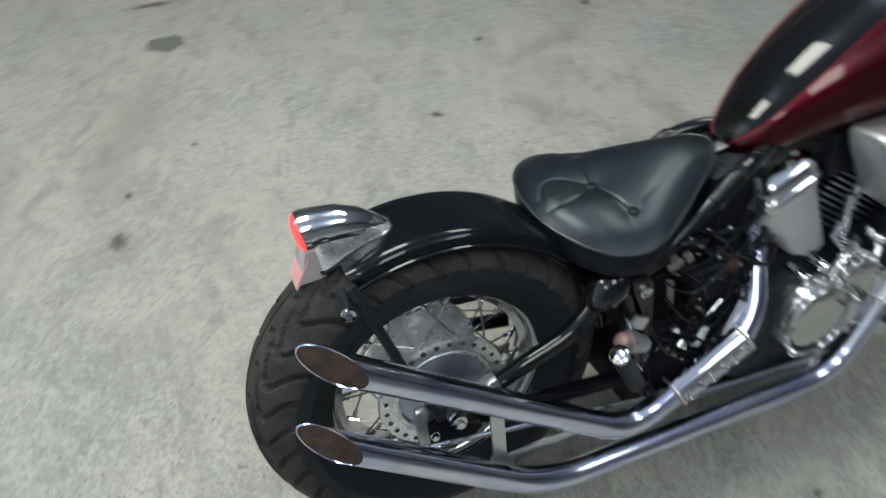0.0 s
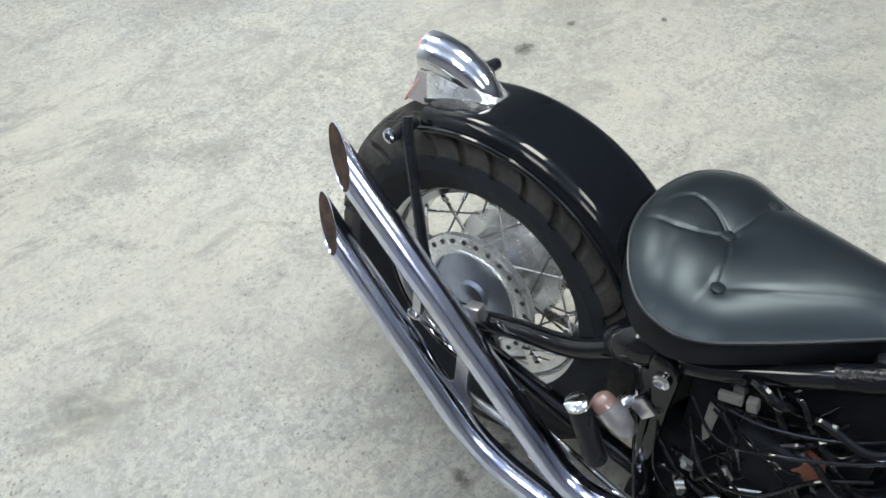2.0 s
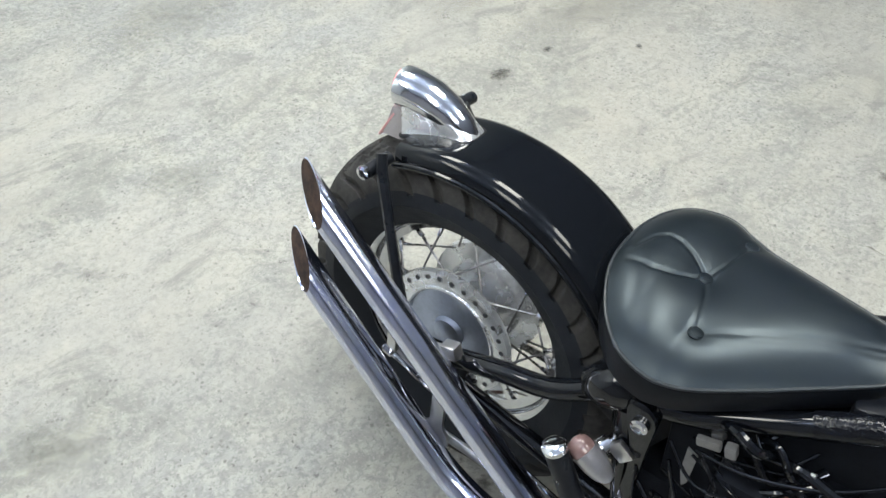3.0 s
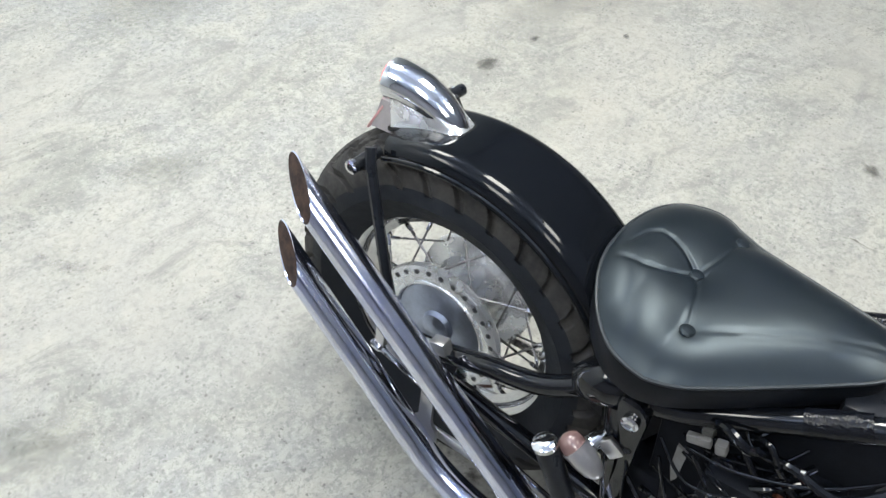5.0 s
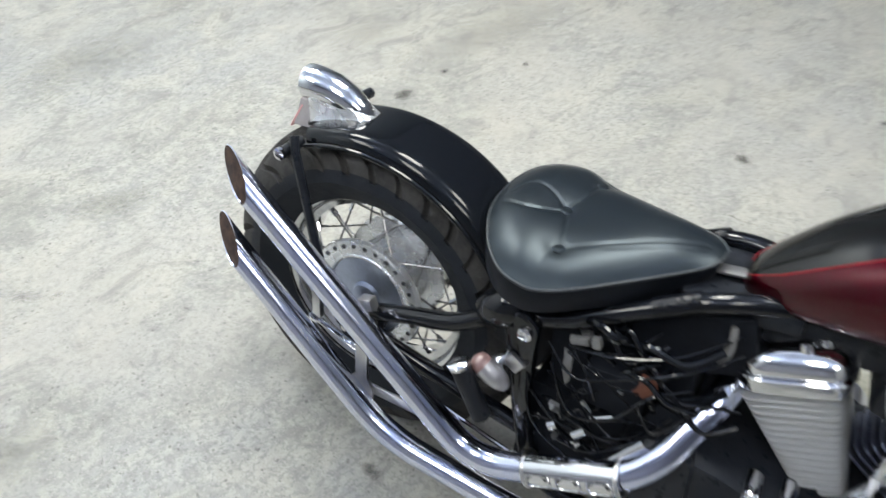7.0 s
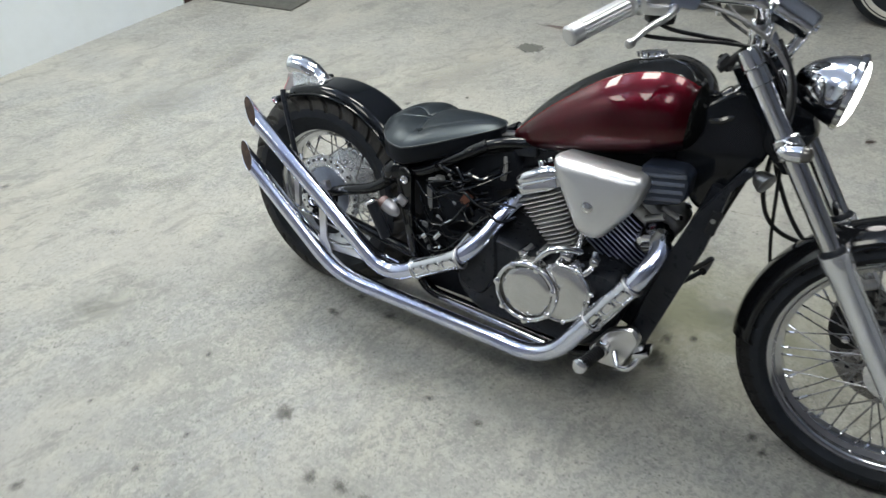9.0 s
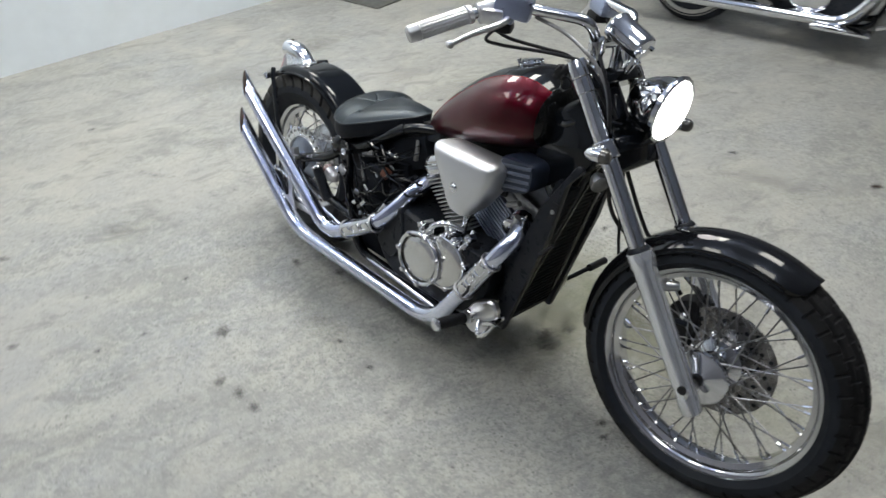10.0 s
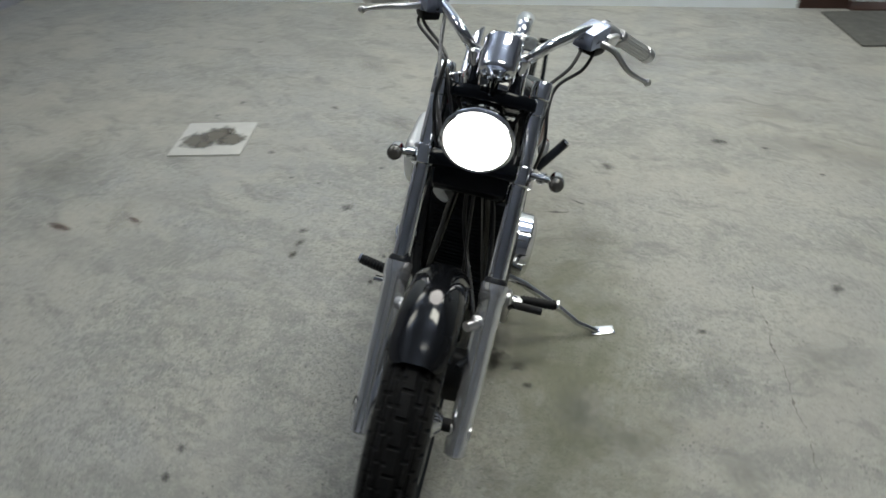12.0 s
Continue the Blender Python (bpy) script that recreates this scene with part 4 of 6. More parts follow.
heat_shield((0.44, -0.182, 0.2518), (0.585, -0.182, 0.3387), upper_pipe)
heat_shield((0.955, -0.1742, 0.28), (1.036, -0.1674, 0.415), lower_pipe)
part("hanger", slab(round_outline([(0.075, 0.36), (0.1, 0.36), (0.105, 0.23), (0.12, 0.21), (0.12, 0.17), (0.06, 0.17), (0.06, 0.21), (0.08, 0.23)], 0.008), [(-0.162, 1), (-0.156, 1)]), alloy, lower_pipe, "bare alloy hanger plate")
part("hanger_arm", join(box((0.2, 0.006, 0.022), pose(0.2, -0.15, 0.205, 0, -3, 0), 0.002)), alloy, lower_pipe)
part("hanger_bolt", bolt((0.09, -0.163, 0.2), (0, -1, 0), 0.008), chrome, lower_pipe)

# -- swingarm, frame and stays
for s in (-1, 1):
    arm = part("swingarm_tube", tube(smooth_line([(0.035, s * 0.12, 0.335), (0.09, s * 0.125, 0.365), (0.16, s * 0.125, 0.395), (0.245, s * 0.122, 0.425), (0.31, s * 0.11, 0.475), (0.36, s * 0.09, 0.52)], 4), 0.0165, 14), frame_black, bike, "glossy black swingarm tube")
    part("swingarm_knuckle", lathe([(-0.05, 0.008), (-0.042, 0.022), (-0.018, 0.033), (0.012, 0.034), (0.034, 0.026), (0.05, 0.01)], (0.322, s * 0.118, 0.5), (0.75, 0, 0.55), 24), frame_black, arm)
    part("axle_plate", slab(round_outline([(0.0, 0.35), (0.11, 0.375), (0.11, 0.325), (0.05, 0.285), (0.0, 0.295)], 0.015), [(s * 0.112, 1), (s * 0.124, 1)]), frame_black, arm)
    part("axle_nut", join(bolt((0.03, s * 0.124, 0.322), (0, s, 0), 0.015, 0.014), rod((0.03, s * 0.12, 0.322), (0.03, s * 0.146, 0.322), 0.008, 10)), chrome, arm, "bright axle nut")
    part("chain_adjuster", join(rod((0.05, s * 0.128, 0.365), (0.1, s * 0.134, 0.385), 0.006, 8), box((0.028, 0.022, 0.024), pose(0.085, s * 0.142, 0.395, 0, -20, 0), 0.004)), alloy, arm)
    part("swingarm_lower", tube([(0.04, s * 0.12, 0.31), (0.2, s * 0.118, 0.285), (0.42, s * 0.11, 0.25)], 0.016, 12), frame_black, arm)
    fr = part("frame_rail", tube(bent_line([(0.31, s * 0.125, 0.5), (0.4, s * 0.118, 0.51), (0.505, s * 0.104, 0.578), (0.6, s * 0.092, 0.64), (0.7, s * 0.05, 0.65), (0.9, s * 0.03, 0.66), (1.12, 0, 0.86)], 0.05), 0.0155, 12), frame_black, bike, "glossy black frame tube")
    part("tape_wrap", tube([(0.53, s * 0.1, 0.595), (0.56, s * 0.0965, 0.6145), (0.585, s * 0.0935, 0.631)], 0.0172, 14), tape_black, fr, "crinkled black tape round the tube")
    part("rail_lower", tube(bent_line([(0.345, s * 0.13, 0.49), (0.395, s * 0.13, 0.3), (0.44, s * 0.125, 0.16), (0.95, s * 0.12, 0.14), (1.06, s * 0.1, 0.22), (1.2, s * 0.03, 0.74)], 0.06), 0.016, 12), frame_black, fr)
    part("side_plate", slab(round_outline([(0.345, 0.522), (0.368, 0.528), (0.39, 0.512), (0.393, 0.46), (0.405, 0.33), (0.388, 0.3), (0.383, 0.4), (0.37, 0.455), (0.352, 0.492)], 0.02), [(s * 0.13, 0.95), (s * 0.135, 1), (s * 0.147, 1), (s * 0.15, 0.95)]), frame_black, fr, "glossy black side bracket plate")
    part("plate_bolt", lathe([(0, 0.0115), (0.005, 0.0115), (0.0065, 0.008), (0.004, 0.0055), (0.003, 0.001)], (0.372, s * 0.151, 0.494), (0, s, 0), 20), chrome, fr, "round chrome bolt")
    part("bracket_hole", lathe([(0, 0.005), (0.001, 0.005)], (0.385, s * 0.1502, 0.44), (0, s, 0), 10), soft_black, fr)
neck = part("steering_neck", lathe([(-0.09, 0.034), (-0.085, 0.038), (0.085, 0.038), (0.09, 0.034)], (1.185, 0, 0.86), (-0.59, 0, 0.807), 24), frame_black, bike)
part("neck_gusset", slab(round_outline([(1.03, 0.75), (1.07, 0.83), (1.15, 0.89), (1.235, 0.8), (1.222, 0.735), (1.185, 0.69), (1.17, 0.6), (1.11, 0.6), (1.05, 0.68)], 0.03), [(-0.075, 0.92), (-0.068, 1), (0.068, 1), (0.075, 0.92)]), gloss_black, neck, "black sheet metal neck cover")
part("neck_bar", tube([(1.07, -0.06, 0.8), (1.12, -0.075, 0.812), (1.16, -0.06, 0.835)], 0.009, 8), frame_black, neck)

# -- radiator and its black shroud behind the fork
rad = part("radiator", box((0.05, 0.2, 0.48), pose(1.103, 0, 0.44, 0, 14.5, 0), 0.012), dull_black, bike, "black radiator between the frame tubes")
for s in (-1, 1):
    part("radiator_shroud", slab(round_outline([(1.2, 0.74), (1.222, 0.735), (1.185, 0.688), (1.172, 0.6), (1.163, 0.53), (1.147, 0.469), (1.075, 0.185), (1.03, 0.195), (1.06, 0.36), (1.09, 0.5), (1.12, 0.6)], 0.012), [(s * 0.1, 0.97), (s * 0.106, 1), (s * 0.114, 1), (s * 0.12, 0.96)]), satin_black, rad, "black plastic radiator cover")
for k in range(30):
    z = -0.21 + k * 0.0145
    c = pose(1.103, 0, 0.44, 0, 14.5, 0) @ Vector((0.0265, 0, z))
    part("cooling_fin", box((0.003, 0.17, 0.0035), pose(*c, 0, 14.5, 0), 0), dull_black, rad)
part("shroud_tab", box((0.022, 0.006, 0.06), pose(1.166, -0.124, 0.6, 0, 6, 0), 0.003), soft_black, rad)
part("tab_bolt", bolt((1.164, -0.127, 0.605), (0, -1, 0), 0.005, 0.004), cast, rad)
part("shroud_hinge", rod((1.15, -0.122, 0.475), (1.185, -0.128, 0.52), 0.006, 8), soft_black, rad)

# -- engine
case = part("crankcase", slab(round_outline([(0.56, 0.4), (0.66, 0.41), (0.78, 0.385), (0.9, 0.4), (1.0, 0.41), (1.03, 0.33), (0.99, 0.2), (0.9, 0.165), (0.62, 0.165), (0.54, 0.24)], 0.05),
                               [(-0.15, 0.9), (-0.14, 0.97), (-0.12, 1), (0.12, 1), (0.14, 0.97), (0.15, 0.9)]), satin_black, bike, "black V-twin engine case")
clutch = part("clutch_cover", lathe([(-0.03, 0.084), (0.012, 0.084), (0.02, 0.081), (0.022, 0.0765), (0.01, 0.0755), (0.008, 0.071), (0.02, 0.07), (0.026, 0.0675), (0.03, 0.06), (0.0315, 0.045), (0.032, 0.002)], (0.777, -0.155, 0.303), (0, -1, 0), 56), cover_alloy, case, "round chrome clutch cover")
part("cover_ring", tube([(0.777 + 0.08 * math.cos(a), -0.183, 0.303 + 0.08 * math.sin(a)) for a in [2 * math.pi * k / 48 for k in range(49)]], 0.0068, 10), chrome, case, "polished cover ring")
for k in range(7):
    a = 2 * math.pi * (k + 0.4) / 7
    part("cover_bolt", bolt((0.777 + 0.08 * math.cos(a), -0.188, 0.303 + 0.08 * math.sin(a)), (0, -1, 0), 0.0078, 0.008), chrome, case)
part("alternator_cover", slab(round_outline([(0.82, 0.405), (0.9, 0.4), (0.944, 0.352), (0.932, 0.285), (0.885, 0.245), (0.82, 0.25)], 0.05, 8), [(-0.14, 1), (-0.166, 1), (-0.172, 0.97), (-0.175, 0.9), (-0.176, 0.5)]), cover_alloy, case, "satin silver side cover")
part("cover_ring", tube([(x, -0.17, z) for x, z in (lambda o: o + o[:1])(round_outline([(0.82, 0.405), (0.9, 0.4), (0.944, 0.352), (0.932, 0.285), (0.885, 0.245), (0.82, 0.25)], 0.05, 8))], 0.005, 8), chrome, case)
for x, z in ((0.845, 0.404), (0.897, 0.4), (0.942, 0.35), (0.928, 0.28), (0.885, 0.248)):
    part("cover_bolt", lathe([(-0.03, 0.009), (0.006, 0.009), (0.01, 0.006), (0.012, 0.003)], (x, -0.165, z), (0, -1, 0), 14), chrome, case)
for x, z, r in ((0.745, 0.392, 0.013), (0.79, 0.405, 0.012), (0.86, 0.42, 0.014)):
    part("case_boss", lathe([(-0.03, r), (0.012, r), (0.018, r * 0.8), (0.02, r * 0.3)], (x, -0.14, z), (0, -1, 0), 16), chrome, case)
part("sprocket_cover", slab(round_outline([(0.57, 0.4), (0.66, 0.42), (0.68, 0.3), (0.64, 0.22), (0.56, 0.25)], 0.03), [(-0.12, 1), (-0.15, 1), (-0.158, 0.92)]), satin_black, case)
part("left_cover", lathe([(-0.03, 0.1), (0.012, 0.1), (0.024, 0.09), (0.03, 0.07), (0.032, 0.002)], (0.82, 0.172, 0.31), (0, 1, 0), 40), chrome, case, "chrome left engine cover")
part("sump_bar", rod((0.5, -0.13, 0.155), (0.84, -0.15, 0.15), 0.011, 10), chrome, case, "bright tube below the engine")


def cylinder(name, base, top, fins, mat, head_mat, label):
    base, top = Vector(base), Vector(top)
    ax = (top - base).normalized()
    L = (top - base).length
    turn = ax.to_track_quat("Z", "Y").to_matrix().to_4x4()
    core = Matrix.Translation(base) @ turn
    cyl = part(name, lathe([(0, 0.034), (L * 0.7, 0.05)], base, ax, 32), satin_black, bike, label)
    for k in range(fins):
        t = 0.02 + 0.64 * k / (fins - 1)
        gx, gy = 0.044 + 0.028 * t / 0.66, 0.086
        o = round_outline([(-gy, -gx), (gy, -gx), (gy, gx), (-gy, gx)], 0.022, 4)
        rows = [[core @ Vector((b * q, a * q, L * t + h)) for a, b in o] for h, q in ((-0.0026, 0.985), (-0.0016, 1.0), (0.0016, 1.0), (0.0026, 0.985))]
        part("cooling_fin", rings(rows), mat, cyl)
    o = round_outline([(-0.09, -0.068), (0.09, -0.068), (0.09, 0.068), (-0.09, 0.068)], 0.028, 5)
    rows = [[core @ Vector((b * q, a * q, L * 0.7 + h)) for a, b in o] for h, q in ((0, 0.97), (0.003, 1.0), (0.026, 1.0), (0.03, 0.97), (0.032, 0.92), (0.034, 0.92), (0.036, 0.98), (0.052, 0.97), (0.06, 0.9), (0.064, 0.75))]
    part("cylinder_head", rings(rows), head_mat, cyl, "chromed cylinder head cover")
    for sx, sy in ((-1, -1), (1, -1), (-1, 1), (1, 1)):
        c = core @ Vector((0.043 * sy, 0.06 * sx, L * 0.7 + 0.054))
        part("head_bolt", bolt(c, ax, 0.009, 0.016), chrome, cyl)
    part("cam_bump", lathe([(-0.02, 0.026), (0.01, 0.026), (0.018, 0.02), (0.02, 0.004)], core @ Vector((0.0, 0.045, L * 0.7 + 0.062)), ax, 20), chrome, cyl)
    return cyl


# the rear cylinder leans back, its fins widen upwards under a rounded chrome head
rear_cyl = part("rear_cylinder", tube([(0.84, 0, 0.37), (0.735, 0, 0.52), (0.715, 0, 0.56)], [0.034, 0.05, 0.05], 28), satin_black, bike, "finned alloy rear cylinder")


def rear_layer(x, z, half, deep, tilt, corner=0.024):
    """One rounded rectangle across the leaning cylinder."""
    m = pose(x, 0, z, 0, tilt, 0)
    return [m @ Vector((a, b, 0)) for a, b in round_outline([(-half, -deep), (half, -deep), (half, deep), (-half, deep)], corner, 5)]


for k in range(15):
    t = k / 14
    x, z, half = 0.831 - 0.092 * t, 0.39 + 0.136 * t, 0.036 + 0.032 * t
    part("cooling_fin", rings([rear_layer(x - 0.45 * h, z + 0.9 * h, half * q, 0.088 * q, -28) for h, q in ((-0.0017, 0.985), (-0.0009, 1.0), (0.0009, 1.0), (0.0017, 0.985))]), silver_paint, rear_cyl)
part("cylinder_head", rings([rear_layer(0.7335 - 0.3 * h, 0.543 + h, 0.071 * q, 0.096 * q, -25, 0.036) for h, q in ((-0.004, 0.95), (0.0, 1.0), (0.02, 1.01), (0.024, 0.985), (0.026, 0.985), (0.03, 1.0), (0.043, 0.97), (0.053, 0.89), (0.06, 0.76), (0.063, 0.6))]), chrome, rear_cyl, "rounded chrome cylinder head cover")
part("head_band", tube([p for p in rear_layer(0.7265, 0.566, 0.0725, 0.0975, -25, 0.036)] + [rear_layer(0.7265, 0.566, 0.0725, 0.0975, -25, 0.036)[0]], 0.0035, 8), chrome, rear_cyl)
for x, y in ((0.672, -0.06), (0.735, -0.068), (0.755, -0.055), (0.68, 0.06), (0.745, 0.06)):
    part("head_bolt", lathe([(0, 0.0105), (0.026, 0.0105), (0.031, 0.008), (0.033, 0.003)], (x, y, 0.578 + 0.45 * (x - 0.71)), (-0.42, 0, 0.9), 14), chrome, rear_cyl)
cylinder("front_cylinder", (0.91, 0.0, 0.4), (1.03, 0.0, 0.59), 12, fin_blue, cast, "dark finned front cylinder")
part("engine_mount", box((0.06, 0.17, 0.18), pose(1.035, 0, 0.34, 0, 14, 0), 0.012), satin_black, bike)
part("exhaust_port", lathe([(0, 0.03), (0.012, 0.03), (0.014, 0.036), (0.024, 0.036), (0.026, 0.028)], (1.045, -0.07, 0.525), (0.3, -0.8, -0.5), 20), chrome, bike)
part("exhaust_flange", lathe([(-0.03, 0.03), (0, 0.036), (0.016, 0.036), (0.022, 0.03), (0.024, 0.02)], (1.035, -0.085, 0.5), (0.25, -0.85, -0.4), 24), chrome, bike, "round chrome exhaust flange")
part("exhaust_port", lathe([(0, 0.03), (0.012, 0.03), (0.014, 0.036), (0.024, 0.036), (0.026, 0.028)], (0.678, -0.022, 0.508), (-0.25, -0.85, -0.4), 20), chrome, bike)
for a, b in (((0.86, -0.1, 0.42), (0.93, -0.085, 0.6)), ((0.875, -0.11, 0.4), (0.87, -0.1, 0.52))):
    part("push_rod_tube", rod(a, b, 0.008, 10), chrome, bike)

for line, r in (([(0.79, -0.168, 0.395), (0.815, -0.165, 0.428), (0.85, -0.15, 0.44), (0.885, -0.125, 0.43)], 0.009), ([(0.905, -0.16, 0.385), (0.925, -0.15, 0.41), (0.92, -0.12, 0.44)], 0.008)):
    part("oil_pipe", tube(smooth_line(line, 5), r, 10), chrome, case, "bright curved oil pipe")
for x, y, z, r in ((0.855, -0.155, 0.425, 0.014), (0.885, -0.16, 0.405, 0.012), (0.93, -0.155, 0.43, 0.013)):
    part("cover_boss", lathe([(-0.03, r), (-0.004, r), (0.0, r * 0.85), (0.001, r * 0.5), (0.006, r * 0.45), (0.0075, r * 0.2)], (x, y, z), (0.15, -0.95, 0.2), 16), chrome, case, "small round chrome boss")

# -- air cleaner
tri = round_outline([(0.795, 0.686), (1.024, 0.684), (1.016, 0.618), (0.94, 0.506), (0.886, 0.512), (0.806, 0.648)], 0.046, 9)
air = part("air_cleaner_cover", slab(tri, [(-0.11, 0.95), (-0.15, 0.985), (-0.163, 1.0), (-0.176, 0.998), (-0.188, 0.98), (-0.197, 0.945), (-0.204, 0.89), (-0.209, 0.81), (-0.212, 0.68), (-0.2135, 0.45), (-0.214, 0.15)]), cover_silver, bike, "silver triangular air cleaner cover", 60)
part("cover_screw", join(lathe([(-0.004, 0.014), (0.001, 0.014), (0.0015, 0.009), (0.006, 0.009), (0.008, 0.004)], (0.905, -0.2135, 0.592), (0, -1, 0), 18)), chrome, air, "bright centre screw")
abox = part("air_box", slab(round_outline([(0.985, 0.7), (1.08, 0.705), (1.1, 0.69), (1.1, 0.64), (1.085, 0.625), (1.0, 0.6)], 0.022), [(-0.06, 0.97), (-0.13, 1), (-0.14, 0.97), (-0.145, 0.9)]), blue_satin, bike, "black ribbed intake box")
for k in range(4):
    z = 0.628 + 0.0185 * k
    part("rib", rod((1.0, -0.143, z - 0.006), (1.09, -0.142, z + 0.01), 0.0058, 8), rib_blue, abox)
part("intake", box((0.16, 0.16, 0.1), pose(0.9, 0, 0.6), 0.02), satin_black, bike)
for a, b, r in (((1.02, -0.12, 0.565), (1.06, -0.125, 0.585), 0.008), ((1.05, -0.11, 0.6), (1.085, -0.1, 0.58), 0.007), ((1.06, -0.12, 0.545), (1.045, -0.115, 0.51), 0.009)):
    part("hose_joint", rod(a, b, r, 12), cast, bike)

# -- electrical clutter below the seat
for size, at, turn, m, nm in (((0.22, 0.2, 0.17), (0.52, 0, 0.42), 10, dull_black, "battery_box"), ((0.28, 0.22, 0.2), (0.53, 0.0, 0.27), 0, dull_black, "inner_box"), ((0.16, 0.2, 0.1), (0.42, 0.0, 0.53), 8, dull_black, "seat_pan"), ((0.09, 0.05, 0.075), (0.52, -0.125, 0.455), 6, dull_black, "fuse_box"),
                              ((0.06, 0.05, 0.1), (0.6, -0.11, 0.41), -15, dull_black, "ignition_box"), ((0.2, 0.17, 0.1), (0.58, 0, 0.545), 22, dull_black, "wiring_tray")):
    part(nm, box(size, pose(*at, 0, -turn, 0), 0.008), m, bike)
part("connector_plug", join(box((0.03, 0.01, 0.013), pose(0.449, -0.128, 0.508, 0, -22, 0), 0.003), box((0.014, 0.014, 0.017), pose(0.474, -0.128, 0.517, 0, -22, 0), 0.003)), connector, bike, "white plastic connector")
part("connector_plug", box((0.032, 0.01, 0.014), pose(0.5, -0.132, 0.476, 0, -45, 10), 0.003), connector, bike)
part("connector_plug", slab([(0.432, 0.484), (0.447, 0.478), (0.452, 0.425), (0.448, 0.415), (0.438, 0.44)], [(-0.133, 1), (-0.129, 1)]), connector, bike)
part("brown_connector", box((0.028, 0.024, 0.028), pose(0.558, -0.137, 0.484, 0, 25, 15), 0.005), copper, bike, "brown plastic connector")
part("spark_plug_cap", tube(smooth_line([(0.634, -0.09, 0.61), (0.64, -0.094, 0.58), (0.636, -0.092, 0.548)], 4), [0.0048 + 0.0004 * k for k in range(9)], 12), connector, bike, "pale plug cap")
def wire(r, *pts):
    return part("wire", tube(smooth_line(pts, 6), r, 8), frame_black, bike)


wire(0.0022, (0.41, -0.15, 0.5), (0.46, -0.165, 0.47), (0.52, -0.165, 0.5), (0.6, -0.14, 0.54), (0.66, -0.1, 0.58))
wire(0.0028, (0.42, -0.145, 0.46), (0.47, -0.165, 0.4), (0.53, -0.165, 0.42), (0.57, -0.15, 0.48), (0.62, -0.12, 0.5))
wire(0.0034, (0.4, -0.14, 0.38), (0.46, -0.16, 0.36), (0.55, -0.155, 0.38), (0.62, -0.13, 0.44))
wire(0.0022, (0.44, -0.15, 0.51), (0.5, -0.155, 0.525), (0.58, -0.13, 0.55), (0.65, -0.09, 0.6))
wire(0.0028, (0.5, -0.16, 0.44), (0.48, -0.162, 0.48), (0.45, -0.155, 0.51))
wire(0.0034, (0.62, -0.12, 0.47), (0.58, -0.155, 0.4), (0.52, -0.16, 0.33), (0.46, -0.14, 0.3))
wire(0.0022, (0.39, -0.15, 0.42), (0.42, -0.17, 0.35), (0.5, -0.165, 0.3), (0.56, -0.15, 0.31))
rng = random.Random(11)
for k in range(16):
    x0, z0 = rng.uniform(0.41, 0.52), rng.uniform(0.33, 0.5)
    x1, z1 = x0 + rng.uniform(0.06, 0.16), z0 + rng.uniform(-0.07, 0.07)
    line = [(x0, -rng.uniform(0.125, 0.15), z0), ((2 * x0 + x1) / 3, -rng.uniform(0.145, 0.168), (2 * z0 + z1) / 3 + rng.uniform(-0.03, 0.03)),
            ((x0 + 2 * x1) / 3, -rng.uniform(0.145, 0.168), (z0 + 2 * z1) / 3 + rng.uniform(-0.03, 0.03)), (x1, -rng.uniform(0.12, 0.145), z1)]
    part("wire", tube(smooth_line(line, 6), rng.choice((0.0016, 0.002, 0.003, 0.0042)), 8), rng.choice((gloss_black, frame_black, hose_rubber)), bike)
for k in range(12):
    x, z = rng.uniform(0.42, 0.64), rng.uniform(0.31, 0.47)
    d = Vector((rng.uniform(-1, 1), rng.uniform(-0.3, 0.3), rng.uniform(-1, 1))).normalized() * rng.uniform(0.004, 0.011)
    c = Vector((x, -rng.uniform(0.138, 0.16), z))
    part("cable_clip", rod(c - d, c + d, rng.uniform(0.0025, 0.0055), 8), rng.choice((chrome, cast, alloy)), bike)
for a, b, r in (((0.55, -0.165, 0.33), (0.59, -0.155, 0.4), 0.009), ((0.49, -0.168, 0.36), (0.505, -0.166, 0.38), 0.008), ((0.45, -0.165, 0.35), (0.46, -0.163, 0.36), 0.009), ((0.6, -0.15, 0.35), (0.615, -0.145, 0.39), 0.006), ((0.5, -0.165, 0.4), (0.535, -0.16, 0.425), 0.004)):
    part("fitting", rod(a, b, r, 10), chrome, bike)
rng = random.Random(5)
for k in range(18):
    x0, z0 = rng.uniform(0.42, 0.56), rng.uniform(0.44, 0.55)
    x1, z1 = x0 + rng.uniform(0.05, 0.15), z0 + rng.uniform(-0.04, 0.06)
    y0 = -rng.uniform(0.112, 0.132)
    line = [(x0, y0 + 0.02, z0), (x0 + (x1 - x0) * 0.3, y0, z0 + rng.uniform(-0.02, 0.03)), (x0 + (x1 - x0) * 0.7, y0 - 0.004, z1 + rng.uniform(-0.03, 0.01)), (x1, y0 + 0.02, z1)]
    part("wire", tube(smooth_line(line, 6), rng.choice((0.0022, 0.003, 0.0045, 0.006)), 8), rng.choice((frame_black, frame_black, tape_black)), bike)
    if k % 3 == 0:
        part("cable_clip", rod(line[1], tuple(a + b for a, b in zip(line[1], (rng.uniform(0.006, 0.014), -0.002, rng.uniform(-0.006, 0.008)))), rng.uniform(0.003, 0.006), 8), rng.choice((chrome, cast)), bike)
part("brake_rod", rod((-0.05, -0.132, 0.287), (0.45, -0.155, 0.22), 0.0045, 8), chrome, bike, "thin bright brake rod")
